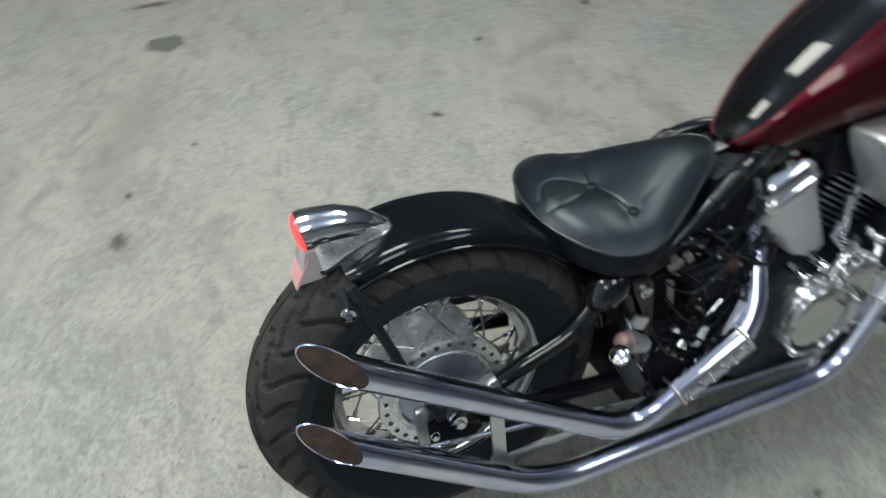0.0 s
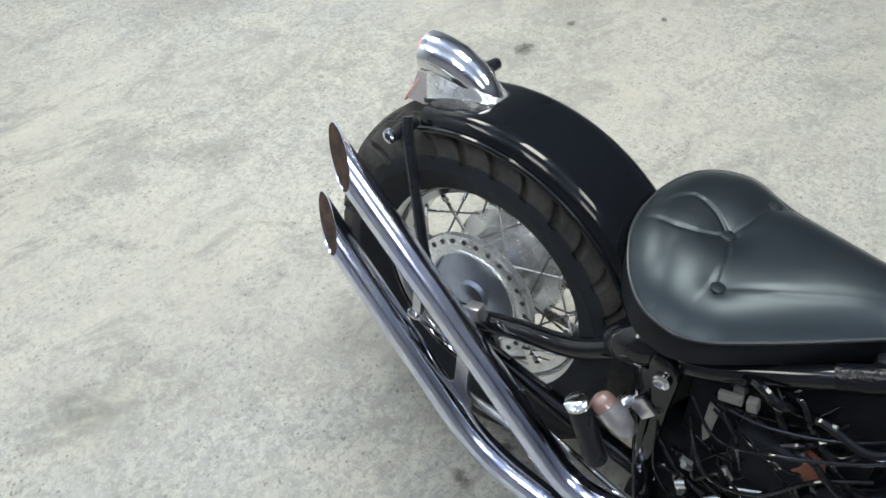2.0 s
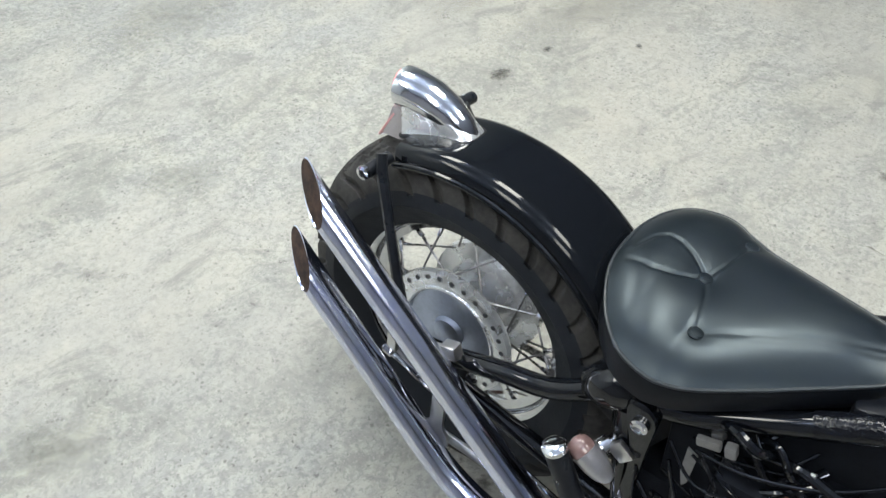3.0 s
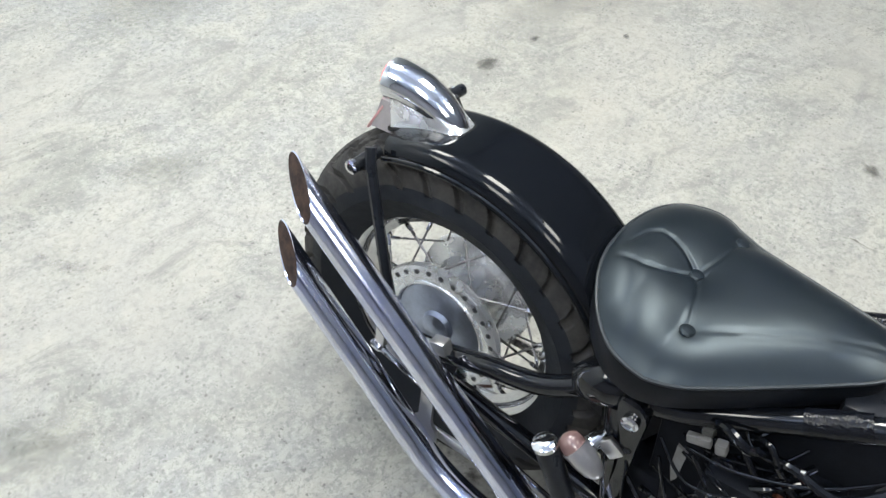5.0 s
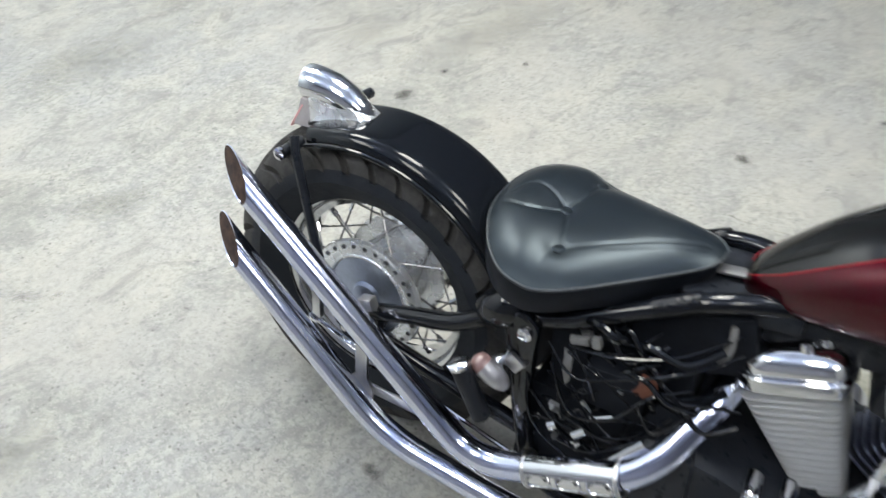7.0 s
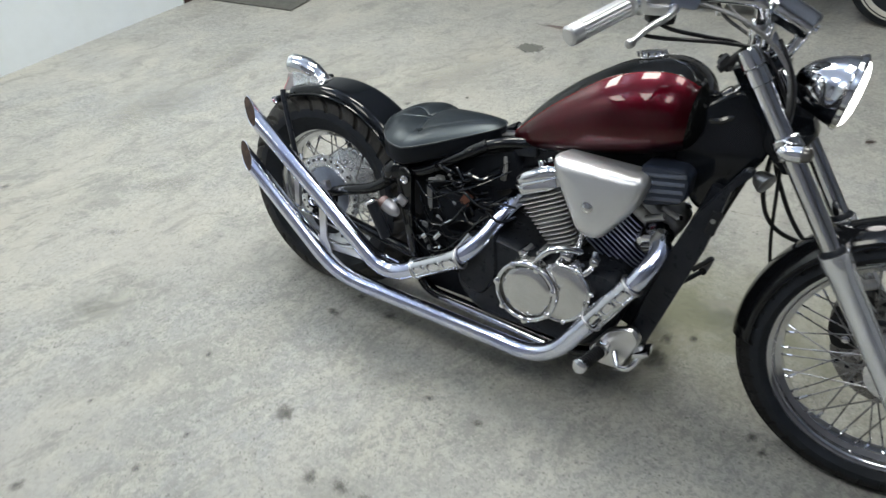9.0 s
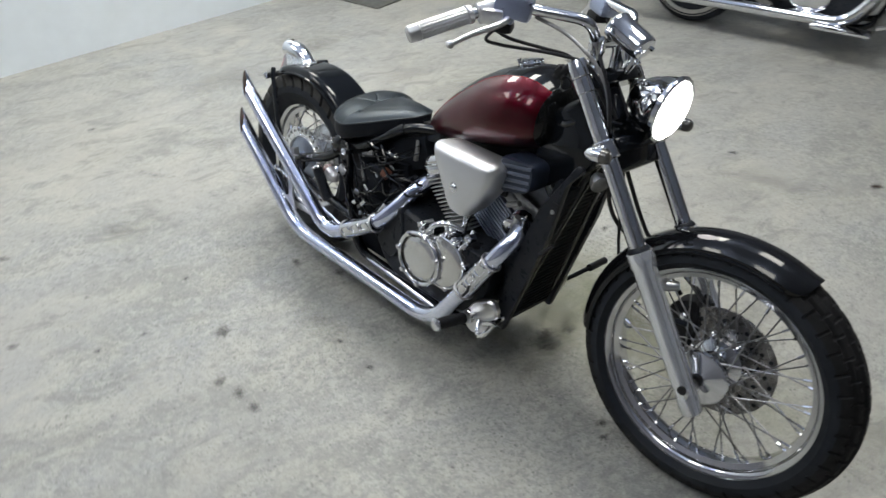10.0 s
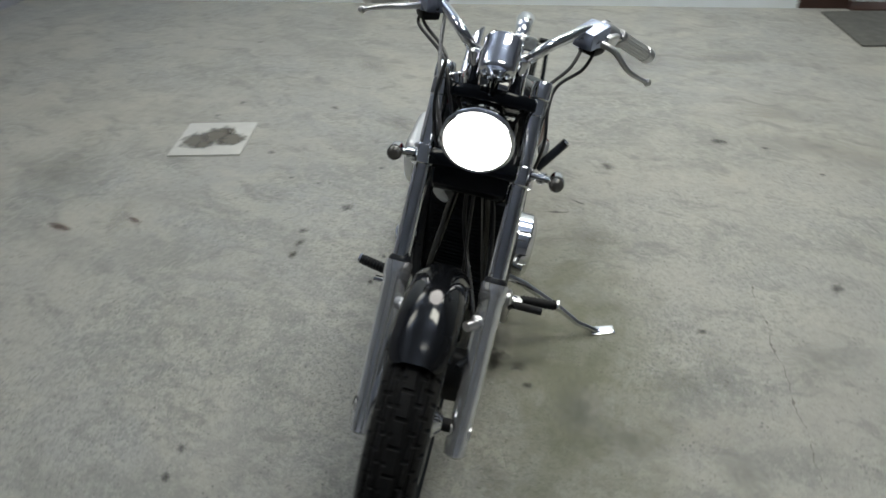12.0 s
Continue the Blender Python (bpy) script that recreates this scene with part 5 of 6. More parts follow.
# added black plate and bolt that stand in for the shade under the hub
part("hub_shade_plate", slab(round_outline([(-0.03, 0.262), (0.03, 0.278), (0.09, 0.272), (0.105, 0.235), (0.08, 0.2), (0.03, 0.19), (-0.015, 0.215)], 0.03), [(-0.066, 0.97), (-0.068, 1), (-0.076, 1), (-0.08, 0.93)]), dull_black, bike, "dull black plate added for the shade below the hub")
part("shade_plate_bolt", bolt((0.0, -0.08, 0.245), (0, -1, 0), 0.008, 0.01), chrome, bike)
part("brake_arm", slab(round_outline([(-0.046, 0.375), (-0.024, 0.378), (-0.026, 0.33), (-0.024, 0.285), (-0.042, 0.283), (-0.044, 0.33)], 0.008), [(-0.121, 0.95), (-0.124, 1), (-0.13, 1), (-0.133, 0.95)]), alloy, bike, "alloy brake arm")
part("adjuster_nut", lathe([(-0.012, 0.006), (-0.01, 0.009), (0.006, 0.009), (0.01, 0.005)], (-0.036, -0.132, 0.286), (1, -0.05, -0.15), 6), chrome, bike)
part("chain_guard", slab(round_outline([(0.0, 0.42), (0.3, 0.4), (0.48, 0.33), (0.48, 0.3), (0.3, 0.36), (0.0, 0.39)], 0.01), [(0.092, 1), (0.1, 1)]), satin_black, bike)
part("chain", tube(smooth_line([(0.03, 0.086, 0.422), (0.3, 0.088, 0.385), (0.58, 0.09, 0.35), (0.62, 0.09, 0.3), (0.58, 0.09, 0.26), (0.3, 0.088, 0.235), (0.03, 0.086, 0.222)], 5), 0.008, 6), disc_steel, bike)
part("shock_absorber", rod((0.34, 0.0, 0.25), (0.56, 0.0, 0.2), 0.03, 16), satin_black, bike)
part("rear_gaiter", box((0.1, 0.16, 0.12), pose(0.36, 0, 0.43, 0, 20, 0), 0.012), soft_black, bike)


# -- turn signals
def signal(base, stem_to, aim, lens_mat, label, q=1.0):
    base, aim = Vector(base), Vector(aim).normalized()
    s = part("turn_signal", lathe([(a * q, r * q) for a, r in ((-0.045, 0.002), (-0.042, 0.009), (-0.03, 0.0165), (-0.012, 0.0205), (0.006, 0.021), (0.01, 0.0215))], base, aim, 22), signal_silver if lens_mat is amber_lens else chrome, bike, label)
    part("lens", lathe([(a * q, r * q) for a, r in ((0.0, 0.0195), (0.01, 0.0195), (0.018, 0.017), (0.023, 0.01), (0.025, 0.002))], base + aim * 0.01 * q, aim, 22), lens_mat, s)
    part("stem", rod(base, stem_to, 0.0085, 10), chrome, s)
    part("collar", lathe([(-0.007, 0.013), (0.007, 0.013)], (base + Vector(stem_to)) / 2, Vector(stem_to) - base, 14), chrome, s)
    return s


signal((0.336, -0.175, 0.413), (0.352, -0.13, 0.43), (-0.9, 0.05, 0.4), amber_lens, "silver bullet turn signal with an orange lens", 0.92)
signal((0.336, 0.175, 0.413), (0.352, 0.13, 0.43), (-0.9, -0.05, 0.4), amber_lens, "silver bullet turn signal with an orange lens")
part("signal_bracket", box((0.03, 0.01, 0.026), pose(0.366, -0.152, 0.43, 0, 30, 0), 0.003), alloy, bike)


# -- pegs, stand and levers
def peg(a, b, label, rubber_mat=soft_black, ribs=9, r=0.014):
    a, b = Vector(a), Vector(b)
    d = (b - a).normalized()
    L = (b - a).length
    p = part("foot_peg", rod(a, b, r, 18), rubber_mat, bike, label)
    for k in range(ribs):
        c = a + d * L * (0.1 + 0.8 * k / 8)
        part("peg_rib", lathe([(-0.0028, 0.0165), (0.0028, 0.0165)], c, d, 14), rubber_mat, p)
    part("end_cap", lathe([(0, 0.018), (0.006, 0.018), (0.009, 0.014), (0.01, 0.003)], b, d, 20), chrome, p, "chrome end cap")


peg((1.0, -0.2, 0.225), (0.985, -0.3, 0.234), "black rubber front foot peg")
peg((0.99, 0.2, 0.228), (0.99, 0.31, 0.24), "black rubber front foot peg")
peg((0.345, -0.19, 0.325), (0.296, -0.2, 0.42), "folded black rear foot peg", satin_black, 0, 0.0165)
peg((0.36, 0.17, 0.33), (0.31, 0.25, 0.43), "folded black rear foot peg", satin_black, 0, 0.0165)
for s in (-1, 1):
    ctl = part("peg_bracket", slab(round_outline([(0.96, 0.2), (1.0, 0.27), (1.06, 0.3), (1.085, 0.27), (1.05, 0.17), (0.99, 0.165)], 0.015), [(s * 0.145, 0.9), (s * 0.152, 1), (s * 0.166, 1), (s * 0.172, 0.9)]), alloy, bike, "polished alloy foot control bracket")
    part("pivot", lathe([(-0.01, 0.02), (0.02, 0.02), (0.026, 0.015)], (1.0, s * 0.168, 0.222), (0, s, 0), 18), chrome, ctl)
    part("clevis", box((0.03, 0.035, 0.03), pose(1.0, s * 0.19, 0.225), 0.005), alloy, ctl)
part("brake_pedal", join(tube(smooth_line([(1.03, -0.175, 0.22), (1.05, -0.2, 0.2), (1.08, -0.21, 0.215), (1.1, -0.2, 0.26)], 5), 0.0075, 10), box((0.04, 0.05, 0.012), pose(1.1, -0.205, 0.272, 0, -30, 0), 0.004)), chrome, bike, "chrome brake pedal")
part("shift_lever", join(tube([(1.03, 0.165, 0.235), (1.08, 0.17, 0.265), (1.14, 0.18, 0.33)], 0.007, 10)), satin_black, bike, "gear lever with a rubber end")
part("shift_rubber", rod((1.14, 0.175, 0.33), (1.142, 0.255, 0.331), 0.011, 12), soft_black, bike)
foot = Vector((0.89, 0.472, 0.0945))
stand = part("side_stand", tube([(0.955, 0.12, 0.285), (0.93, 0.2, 0.245), (0.905, 0.33, 0.165), (0.9, 0.4, 0.118), foot], [0.013, 0.0125, 0.011, 0.01, 0.009], 12), chrome, bike, "chrome side stand folded out")
part("stand_foot", box((0.035, 0.075, 0.01), Matrix.Translation(foot + Vector((-0.01, 0.018, -0.001))) @ pose(0, 0, 0, 10.5, 0, 15), 0.003), chrome, stand)

# -- fork
FT, FB = Vector((1.139, 0, 0.968)), Vector((1.640, 0, 0.282))
FD = (FB - FT).normalized()


def on_fork(z, y):
    return Vector((FT.x + FD.x * (z - FT.z) / FD.z, y, z))


for s in (-1, 1):
    y = -0.114 if s < 0 else 0.107
    leg = part("fork_leg", lathe([(0, 0.0205), (0.62, 0.0205)], on_fork(0.966, y), FD, 28), chrome, bike, "chrome fork tube with an alloy slider")
    L = (on_fork(0.603, y) - on_fork(0.278, y)).length
    part("slider", lathe([(0, 0.022), (0.001, 0.0305), (0.012, 0.0315), (0.034, 0.0315), (0.042, 0.0285), (L * 0.5, 0.0265), (L * 0.86, 0.0255), (L * 0.93, 0.026), (L * 0.985, 0.024), (L, 0.016)], on_fork(0.603, y), FD, 28), slider_alloy, leg, "polished alloy fork slider")
    part("dust_seal", lathe([(-0.008, 0.022), (0.0, 0.027), (0.004, 0.027)], on_fork(0.606, y), FD, 24), satin_black, leg)
    part("top_cap", lathe([(-0.012, 0.012), (-0.01, 0.021), (0.0, 0.0235), (0.028, 0.0235), (0.031, 0.021)], on_fork(0.965, y), FD, 24), chrome, leg)
    part("axle_boss", rod((1.608, y + s * 0.024, 0.33), (1.608, y - s * 0.032, 0.33), 0.017, 18), alloy, leg)
    part("pinch_bolt", bolt((1.632, y + s * 0.004, 0.288), FD, 0.006, 0.008), soft_black, leg)
    part("fender_lug", box((0.02, 0.03, 0.035), pose(1.468, s * 0.088, 0.535, 0, 36, 0), 0.006), alloy, leg)
part("front_axle", rod((FRONT.x, -0.085, FRONT.z), (FRONT.x, 0.085, FRONT.z), 0.0155, 16), soft_black, bike)
part("axle_cap", lathe([(0, 0.011), (0.002, 0.011), (0.0022, 0.007)], (FRONT.x - 0.004, -0.1385, FRONT.z - 0.002), (0, -1, 0), 16), soft_black, bike)
UPV = -FD
for z, thick, nm in ((0.925, 0.03, "upper_clamp"), (0.8, 0.036, "lower_clamp")):
    c = on_fork(z, 0)
    turn = UPV.to_track_quat("Z", "Y").to_matrix().to_4x4()
    o = round_outline([(-0.045, -0.035), (-0.112, -0.022), (-0.112, 0.022), (-0.05, 0.045), (0.05, 0.045), (0.112, 0.022), (0.112, -0.022), (0.045, -0.035)], 0.03, 5)
    M = Matrix.Translation(c) @ turn
    test = M.to_3x3() @ Vector((1, 0, 0))
    along_y = abs(test.y) > 0.7
    rows = [[M @ (Vector((a * s, b * s, h)) if along_y else Vector((b * s, a * s, h))) for a, b in o] for h, s in ((-thick / 2, 0.96), (-thick / 2 + 0.004, 1), (thick / 2 - 0.004, 1), (thick / 2, 0.96))]
    cl = part(nm, rings(rows), gloss_black, bike, "fork clamp")
    q = 0.0225 if nm == "upper_clamp" else 0.0295
    for s in (-1, 1):
        part("clamp_collar", lathe([(-thick * 0.62, q - 0.002), (-thick * 0.55, q), (thick * 0.55, q), (thick * 0.62, q - 0.002)], on_fork(z, -0.114 if s < 0 else 0.107), FD, 24), chrome, cl)
part("fork_cover", slab(round_outline([(1.21, 0.86), (1.26, 0.83), (1.3, 0.75), (1.27, 0.725), (1.21, 0.78)], 0.015), [(-0.085, 0.9), (-0.08, 1), (0.08, 1), (0.085, 0.9)]), gloss_black, bike, "black cover between the fork legs")
signal((1.284, -0.178, 0.808), (1.265, -0.12, 0.806), (0.95, 0, 0.1), clear_lens, "chrome front turn signal with a smoked lens", 0.85)
signal((1.29, 0.184, 0.824), (1.265, 0.12, 0.812), (0.95, 0, 0.1), clear_lens, "chrome front turn signal with a smoked lens", 0.85)
horn = part("horn", lathe([(-0.02, 0.01), (-0.01, 0.018), (0.008, 0.024), (0.014, 0.024), (0.016, 0.018)], (1.232, -0.06, 0.7), (0.7, -0.4, -0.3), 22), cast, bike, "small round horn")
cal = part("brake_caliper", slab(round_outline([(1.46, 0.44), (1.52, 0.47), (1.545, 0.4), (1.53, 0.32), (1.48, 0.31), (1.455, 0.36)], 0.02), [(0.03, 0.85), (0.036, 1), (0.09, 1), (0.098, 0.85)]), soft_black, bike, "dark brake caliper on the disc")
part("caliper_bolt", bolt((1.5, 0.028, 0.42), (0, -1, 0), 0.008), chrome, cal)
part("caliper_bolt", bolt((1.5, 0.028, 0.345), (0, -1, 0), 0.008), chrome, cal)

# -- headlight
hc, ha = Vector((1.333, 0.0, 0.902)), Vector((0.985, 0, -0.13)).normalized()
head = part("headlight", lathe([(-0.105, 0.004), (-0.1, 0.02), (-0.085, 0.038), (-0.06, 0.055), (-0.03, 0.067), (-0.008, 0.073), (-0.004, 0.078), (0.006, 0.079), (0.01, 0.075), (0.008, 0.07)], hc, ha, 48), chrome, bike, "chrome bullet headlight, switched on")
part("glass", lathe([(0.0, 0.0715), (0.006, 0.0705), (0.014, 0.06), (0.019, 0.04), (0.021, 0.003)], hc + ha * 0.003, ha, 40), head_lens, head, "glowing headlight glass")
part("visor", tube([hc + ha * 0.012 + Vector((0, 0.077 * math.sin(t), 0.077 * math.cos(t))) for t in [-1.1 + 2.2 * k / 16 for k in range(17)]], 0.004, 8), chrome, head)
part("headlight_mount", box((0.05, 0.05, 0.05), pose(1.262, 0, 0.835, 0, 20, 0), 0.01), gloss_black, head)

# -- gauge
gc, ga = Vector((1.192, 0.004, 1.032)), Vector((-0.92, 0, 0.39)).normalized()
flat_cup = Matrix.Translation(gc) @ Matrix.Scale(0.74, 4, ga.cross(Vector((0, 1, 0)))) @ Matrix.Translation(-gc)
cup = lathe([(-0.05, 0.004), (-0.049, 0.033), (-0.045, 0.0385), (-0.037, 0.0405), (0.034, 0.0415), (0.037, 0.044), (0.045, 0.044), (0.047, 0.041)], gc, ga, 40)
cup.transform(flat_cup)
gauge = part("speedometer", cup, chrome, bike, "chrome cup speedometer")
face = lathe([(0, 0.0405), (0.002, 0.0405)], gc + ga * 0.0465, ga, 32)
face.transform(flat_cup)
part("dial", face, dial_white, gauge)
part("gauge_bracket", tube([gc - ga * 0.04, (1.2, 0, 0.955), (1.17, 0, 0.93)], 0.012, 10), chrome, gauge)
for s in (-1, 1):
    part("gauge_screw", bolt(gc - ga * 0.045 + Vector((0.0, s * 0.026, 0)), -ga, 0.006, 0.01), chrome, gauge)

# -- handlebar
for s in (-1, 1):
    part("riser", join(lathe([(0, 0.019), (0.05, 0.017), (0.056, 0.02), (0.085, 0.02), (0.09, 0.016)], (1.145, s * 0.05, 0.935), (-0.05, 0, 1), 20)), chrome, bike, "chrome handlebar riser")
bar = part("handlebar", tube(bent_line([(0.93, -0.262, 1.04), (0.985, -0.185, 1.068), (1.145, -0.098, 1.062), (1.14, -0.05, 1.006), (1.14, 0.05, 1.006), (1.145, 0.098, 1.062), (0.985, 0.185, 1.068), (0.93, 0.262, 1.04)], 0.045), 0.0125, 16), chrome, bike, "chrome drag-style handlebar")
for s in (-1, 1):
    g0, g1 = Vector((0.93, s * 0.255, 1.042)), Vector((0.862, s * 0.386, 0.987)) if s < 0 else Vector((0.836, 0.355, 0.98))
    gd = (g1 - g0).normalized()
    GL = (g1 - g0).length
    grip = part("grip", lathe([(0, 0.019), (0.004, 0.0215), (0.012, 0.0215), (0.014, 0.0175), (GL * 0.8, 0.0175), (GL * 0.82, 0.02), (GL - 0.012, 0.02), (GL - 0.004, 0.0195), (GL, 0.015)], g0, gd, 26), alloy, bar, "ribbed silver hand grip")
    for k in range(16):
        a = 2 * math.pi * k / 16
        u = gd.orthogonal().normalized()
        v = gd.cross(u)
        o = (u * math.cos(a) + v * math.sin(a)) * 0.0178
        part("grip_rib", rod(g0 + gd * 0.016 + o, g0 + gd * GL * 0.8 + o, 0.0018, 6), silver_paint, bar)
    sw = part("switch_housing", join(lathe([(-0.028, 0.018), (-0.024, 0.024), (0.02, 0.024), (0.024, 0.018)], (0.948, s * 0.228, 1.05), gd, 20), box((0.045, 0.05, 0.035), pose(0.965, s * 0.225, 1.045, 0, 10, s * 55), 0.008)), alloy, bar, "polished switch housing")
    part("master_cylinder" if s < 0 else "clutch_perch", join(box((0.056, 0.086, 0.05) if s < 0 else (0.056, 0.08, 0.044), pose(0.995, s * 0.19, 1.068 if s < 0 else 1.055, s * 8, 0, s * 60), 0.01), box((0.03, 0.05, 0.03), pose(0.985, s * 0.21, 1.045, 0, 0, s * 60), 0.008)), reservoir_blue, bar)
    part("switch_boot", box((0.05, 0.055, 0.03), pose(0.975, s * 0.2, 1.022, 0, 0, s * 60), 0.012), soft_black, bar)
    tip = Vector((0.974, s * 0.36, 0.992)) if s < 0 else Vector((0.99, 0.345, 0.972))
    lev = smooth_line([(1.0, s * 0.205, 1.045), (1.005, s * 0.25, 1.032), tip + Vector((0.011, -s * 0.05, 0.02)), tip], 6)
    part("lever", join(tube(lev, [0.0085 - 0.003 * k / (len(lev) - 1) for k in range(len(lev))], 10), lathe([(-0.009, 0.003), (-0.006, 0.008), (0, 0.0095), (0.006, 0.008), (0.009, 0.003)], tip + gd * 0.003, gd, 16)), alloy, bar, "polished hand lever")
    part("button", bolt((0.95, s * 0.22, 1.074), (0, 0, 1), 0.006, 0.006), soft_black, bar)
def cable(name, r, *pts):
    return part(name, tube(smooth_line(pts, 7), r, 8), braided if name == "braided_hose" else hose_rubber, bike)


cable("control_cable", 0.0042, (0.985, -0.21, 1.03), (0.955, -0.225, 0.99), (0.985, -0.21, 0.982), (1.035, -0.18, 0.982), (1.1, -0.14, 0.981), (1.16, -0.11, 0.972), (1.2, -0.09, 0.93), (1.24, -0.06, 0.86))
cable("control_cable", 0.0042, (0.955, -0.22, 1.02), (1.0, -0.2, 1.0), (1.066, -0.15, 0.988), (1.12, -0.12, 0.98), (1.17, -0.09, 0.94), (1.2, -0.04, 0.87))
cable("braided_hose", 0.0046, (1.03, -0.15, 1.05), (1.104, -0.14, 1.033), (1.16, -0.13, 1.005), (1.197, -0.12, 0.975), (1.23, -0.11, 0.925), (1.245, -0.08, 0.82))
cable("control_cable", 0.0042, (1.0, 0.18, 1.04), (1.06, 0.16, 0.995), (1.12, 0.12, 0.965), (1.18, 0.08, 0.92), (1.2, 0.05, 0.86))
cable("control_cable", 0.0042, (0.99, 0.21, 1.03), (1.03, 0.19, 0.985), (1.1, 0.14, 0.96), (1.17, 0.13, 0.93), (1.2, 0.14, 0.86), (1.17, 0.13, 0.75))
cable("brake_hose", 0.0055, (1.23, -0.01, 0.76), (1.24, 0.0, 0.64), (1.29, 0.03, 0.56), (1.41, 0.07, 0.52), (1.5, 0.09, 0.46))
cable("control_cable", 0.0042, (1.25, 0.01, 0.76), (1.262, 0.015, 0.66), (1.285, 0.025, 0.52), (1.32, 0.03, 0.4))
cable("brake_hose", 0.0055, (1.22, 0.04, 0.76), (1.26, 0.07, 0.66), (1.33, 0.085, 0.55), (1.46, 0.08, 0.44))
cable("control_cable", 0.0042, (1.19, -0.11, 1.0), (1.235, -0.115, 0.93), (1.25, -0.1, 0.85), (1.24, -0.07, 0.76))
part("cable_guide", join(box((0.03, 0.03, 0.028), pose(1.105, -0.115, 0.94, 0, 35, 20), 0.008), rod((1.095, -0.125, 0.925), (1.135, -0.115, 0.97), 0.009, 10), rod((1.09, -0.11, 0.95), (1.12, -0.125, 0.93), 0.006, 8)), soft_black, bike, "black cable guide by the fork")
part("key_switch", lathe([(0, 0.014), (0.02, 0.014), (0.024, 0.01)], (1.17, -0.08, 0.945), (-0.4, -0.3, 0.8), 16), chrome, bike)


# ---------------------------------------------------------------- the other motorcycle behind
def other_bike():
    ob = new("parked_motorcycle")
    tagged(ob, "dark chromed cruiser motorcycle with whitewall tyres, parked upright", "motorcycle")

    def cw(name, x, r, half):
        c = Vector((x, 0, r))
        w = part(name, lathe([(-half * 0.5, r * 0.66), (-half * 0.4, r * 0.7), (0, r * 0.62), (half * 0.4, r * 0.7), (half * 0.5, r * 0.66), (0, r * 0.6)], c, (0, 1, 0), 64, closed=True), chrome, ob, "chrome wheel with a whitewall tyre")
        pr = [(-half * 0.6, r * 0.68)] + [(-math.cos(math.pi * k / 14) * half, r * 0.72 + r * 0.28 * math.sin(math.pi * k / 14) ** 0.7) for k in range(1, 14)] + [(half * 0.6, r * 0.68)]
        part("tyre", lathe(pr, c, (0, 1, 0), 72), rubber, w, "black tyre")
        for s in (-1, 1):
            part("whitewall", lathe([(0, r * 0.73), (0.002, r * 0.74), (0.004, r * 0.84), (0.0, r * 0.87)], c + Vector((0, s * half * 0.9, 0)), (0, s, 0), 64, closed=True), whitewall, w, "cream whitewall band")
        part("hub", lathe([(-0.08, 0.03), (-0.06, 0.06), (0.06, 0.06), (0.08, 0.03)], c, (0, 1, 0), 32), alloy, w)
        part("brake_disc", lathe([(-0.075, 0.07), (-0.075, 0.14), (-0.07, 0.14), (-0.07, 0.07)], c, (0, 1, 0), 48, closed=True), disc_steel, w)
        for k in range(24):
            a = 2 * math.pi * k / 24
            b = a + (0.5 if k % 2 else -0.5)
            part("spoke", rod(c + Vector((0.06 * math.cos(b), (-1) ** k * 0.045, 0.06 * math.sin(b))), c + Vector((r * 0.62 * math.cos(a), 0, r * 0.62 * math.sin(a))), 0.0025, 6), chrome, w)

    cw("rear_wheel", 0.0, 0.32, 0.075)
    cw("front_wheel", 1.66, 0.325, 0.065)
    for cx, r, a0, a1, half, nm in ((0, 0.36, -75, 60, 0.1, "rear_fender"), (1.66, 0.36, -80, 50, 0.085, "front_fender")):
        rows = []
        for i in range(25):
            a = radians(a0 + (a1 - a0) * i / 24)
            sec = [(-half, r - 0.09), (-half, r - 0.02), (-half * 0.7, r), (0, r + 0.008), (half * 0.7, r), (half, r - 0.02), (half, r - 0.09)]
            sec += [(y * 0.95, q - 0.006) for y, q in sec[::-1]]
            rows.append([(cx + q * math.sin(a), y, 0.32 + q * math.cos(a)) for y, q in sec])
        part(nm, rings(rows), gloss_black, ob, "deep black mudguard")
    part("engine", slab(round_outline([(0.55, 0.2), (1.05, 0.2), (1.1, 0.4), (0.95, 0.62), (0.65, 0.62), (0.5, 0.4)], 0.06), [(-0.16, 0.9), (-0.14, 1), (0.14, 1), (0.16, 0.9)]), satin_black, ob, "dark engine block")
    part("engine_cover", lathe([(0, 0.12), (0.02, 0.115), (0.03, 0.09), (0.032, 0.004)], (0.75, -0.155, 0.34), (0, -1, 0), 36), chrome, ob, "round chrome engine cover")
    part("exhaust_pipe", tube(bent_line([(1.05, -0.1, 0.5), (1.1, -0.18, 0.4), (0.98, -0.2, 0.22), (-0.35, -0.21, 0.2)], 0.1), 0.034, 18), chrome, ob, "long chrome exhaust")
    part("exhaust_pipe", tube(bent_line([(0.75, -0.1, 0.5), (0.7, -0.19, 0.42), (0.55, -0.2, 0.3), (-0.3, -0.21, 0.29)], 0.08), 0.034, 18), chrome, ob, "long chrome exhaust")
    part("footboard", box((0.32, 0.1, 0.02), pose(0.98, -0.26, 0.2), 0.006), chrome, ob, "chrome footboard")
    part("engine_guard", tube(bent_line([(1.15, 0, 0.75), (1.18, -0.32, 0.68), (1.2, -0.34, 0.4), (1.12, -0.1, 0.2)], 0.08), 0.014, 10), chrome, ob, "chrome crash bar")
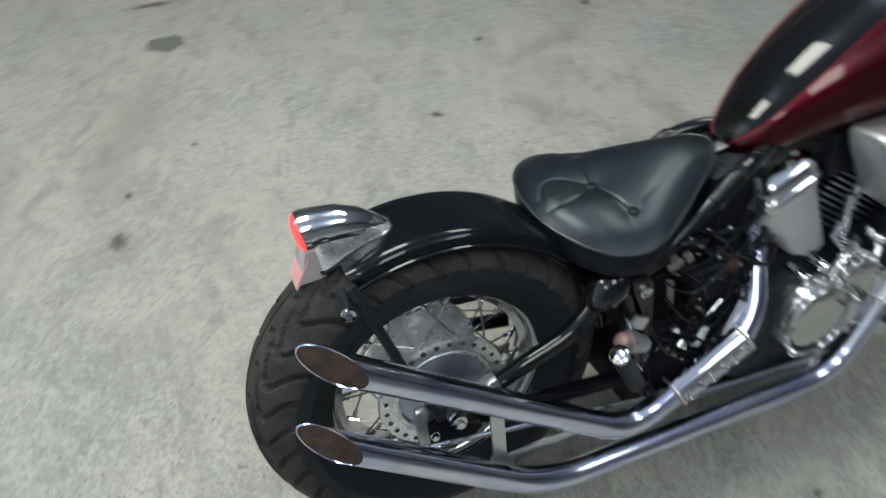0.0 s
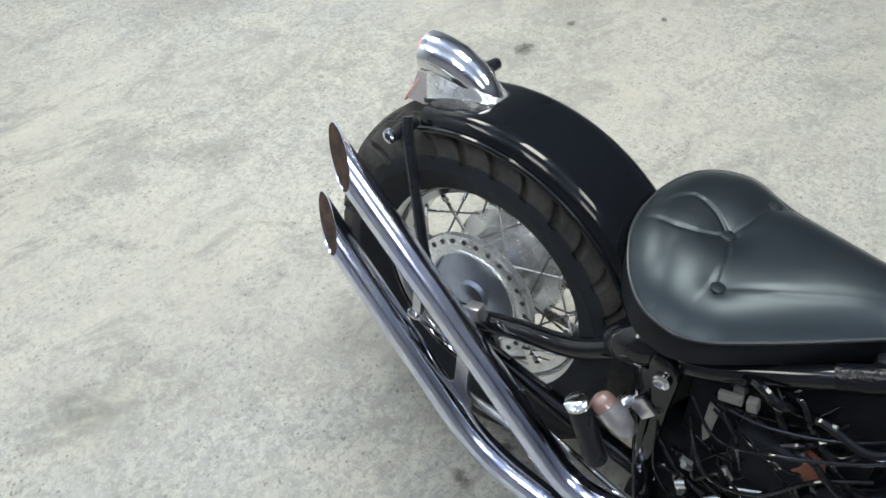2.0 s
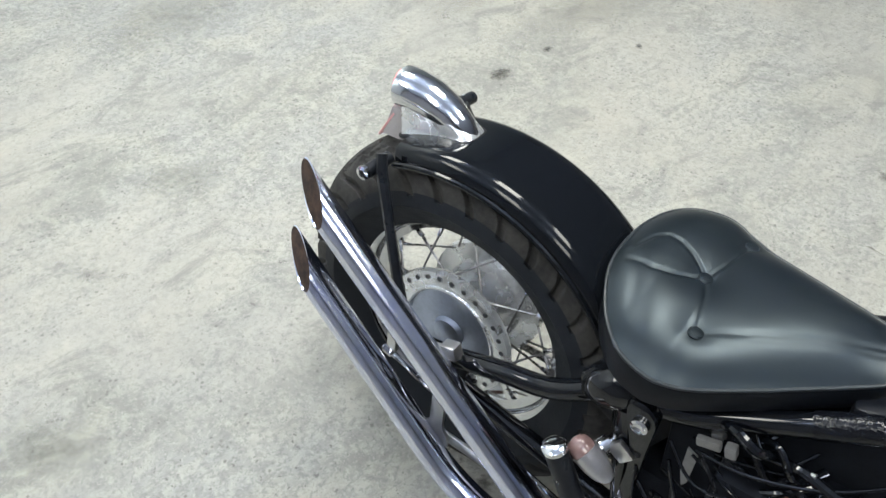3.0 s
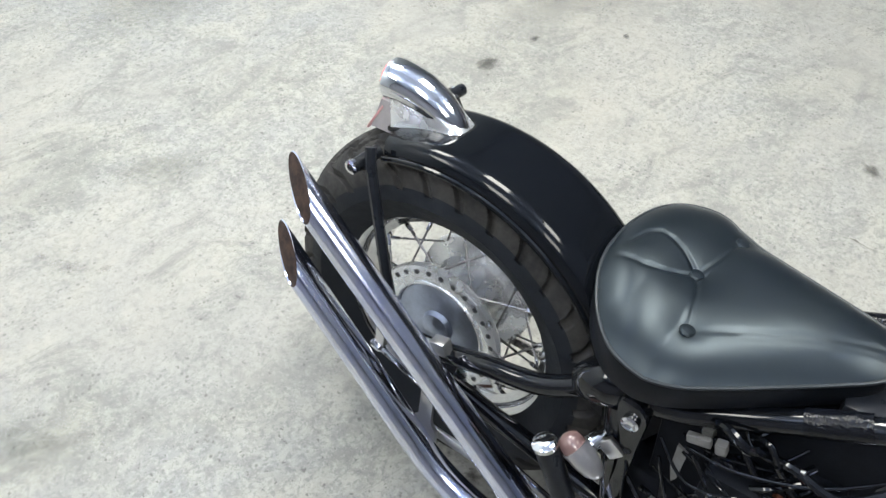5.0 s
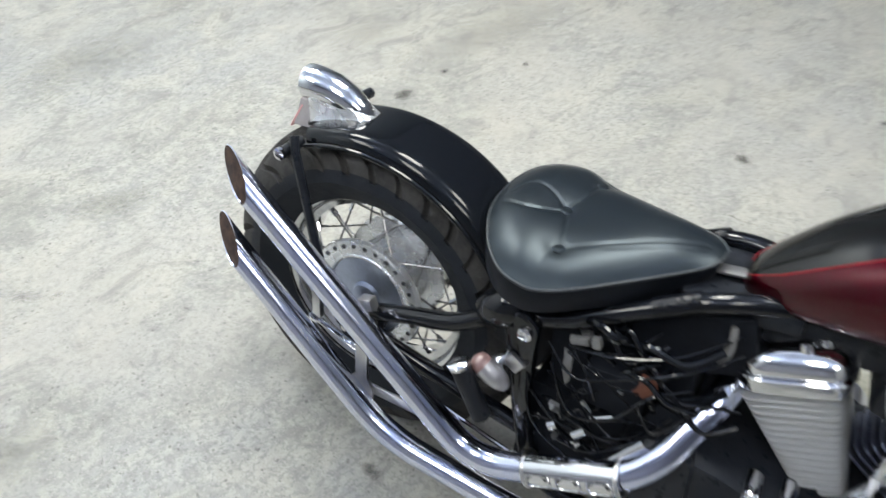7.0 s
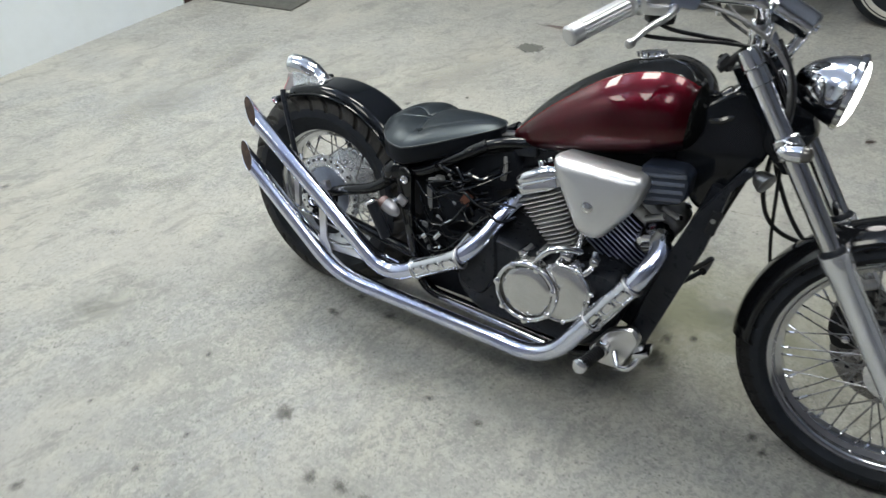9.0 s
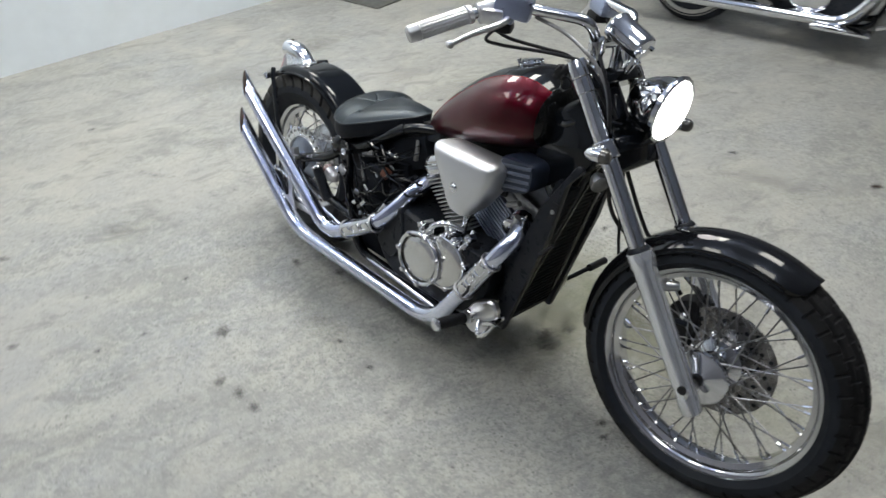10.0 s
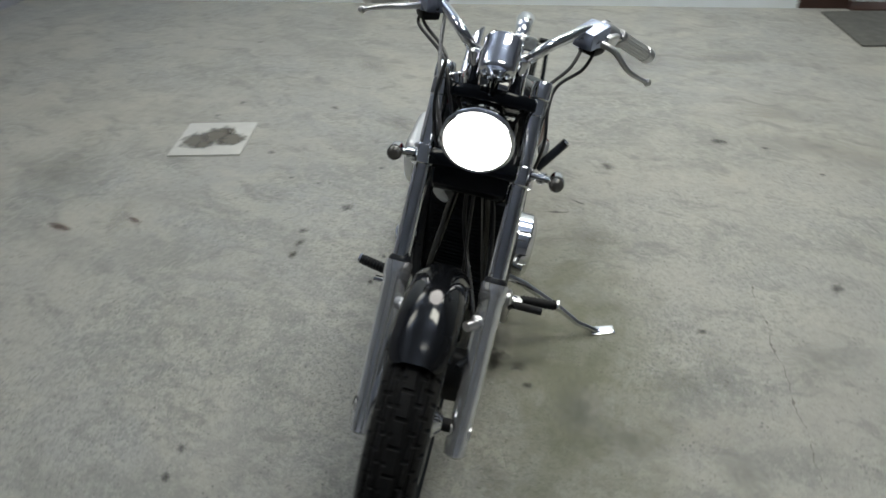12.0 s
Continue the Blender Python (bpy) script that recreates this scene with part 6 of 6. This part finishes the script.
    part("frame_tube", tube(bent_line([(0.1, -0.1, 0.34), (0.5, -0.1, 0.18), (1.1, -0.1, 0.18), (1.3, 0, 0.85)], 0.08), 0.018, 10), frame_black, ob)
    part("frame_tube", tube(bent_line([(0.1, 0.1, 0.34), (0.5, 0.1, 0.18), (1.1, 0.1, 0.18), (1.3, 0, 0.85)], 0.08), 0.018, 10), frame_black, ob)
    part("fuel_tank", slab(round_outline([(0.7, 0.72), (0.78, 0.86), (1.0, 0.94), (1.22, 0.9), (1.24, 0.78), (1.0, 0.7)], 0.08), [(-0.15, 0.6), (-0.13, 0.9), (-0.07, 1), (0.07, 1), (0.13, 0.9), (0.15, 0.6)]), gloss_black, ob, "black fuel tank")
    part("seat", slab(round_outline([(-0.1, 0.72), (0.2, 0.72), (0.4, 0.66), (0.68, 0.72), (0.66, 0.64), (0.4, 0.58), (0.0, 0.64)], 0.05), [(-0.15, 0.85), (-0.12, 1), (0.12, 1), (0.15, 0.85)]), leather, ob, "black leather seat")
    for s in (-1, 1):
        part("fork_leg", rod((1.66, s * 0.11, 0.32), (1.33, s * 0.11, 0.95), 0.026, 16), chrome, ob, "chrome fork leg")
    part("handlebar", tube(bent_line([(0.95, -0.42, 1.05), (1.15, -0.25, 1.1), (1.32, -0.08, 1.0), (1.32, 0.08, 1.0), (1.15, 0.25, 1.1), (0.95, 0.42, 1.05)], 0.08), 0.013, 12), chrome, ob, "chrome handlebar")
    part("headlight", lathe([(-0.14, 0.02), (-0.1, 0.07), (-0.02, 0.09), (0.0, 0.095), (0.02, 0.09), (0.03, 0.02)], (1.42, 0, 0.88), (1, 0, 0), 32), chrome, ob, "chrome headlight")
    part("side_stand", rod((0.7, 0.14, 0.2), (0.62, 0.3, 0.01), 0.012, 10), chrome, ob)
    part("brake_pedal", box((0.1, 0.04, 0.015), pose(1.2, -0.27, 0.26, 0, -20, 0), 0.004), alloy, ob)
    return ob


other = other_bike()
other.matrix_basis = pose(-0.2, 3.27, 0, 0, 0, 5.5)
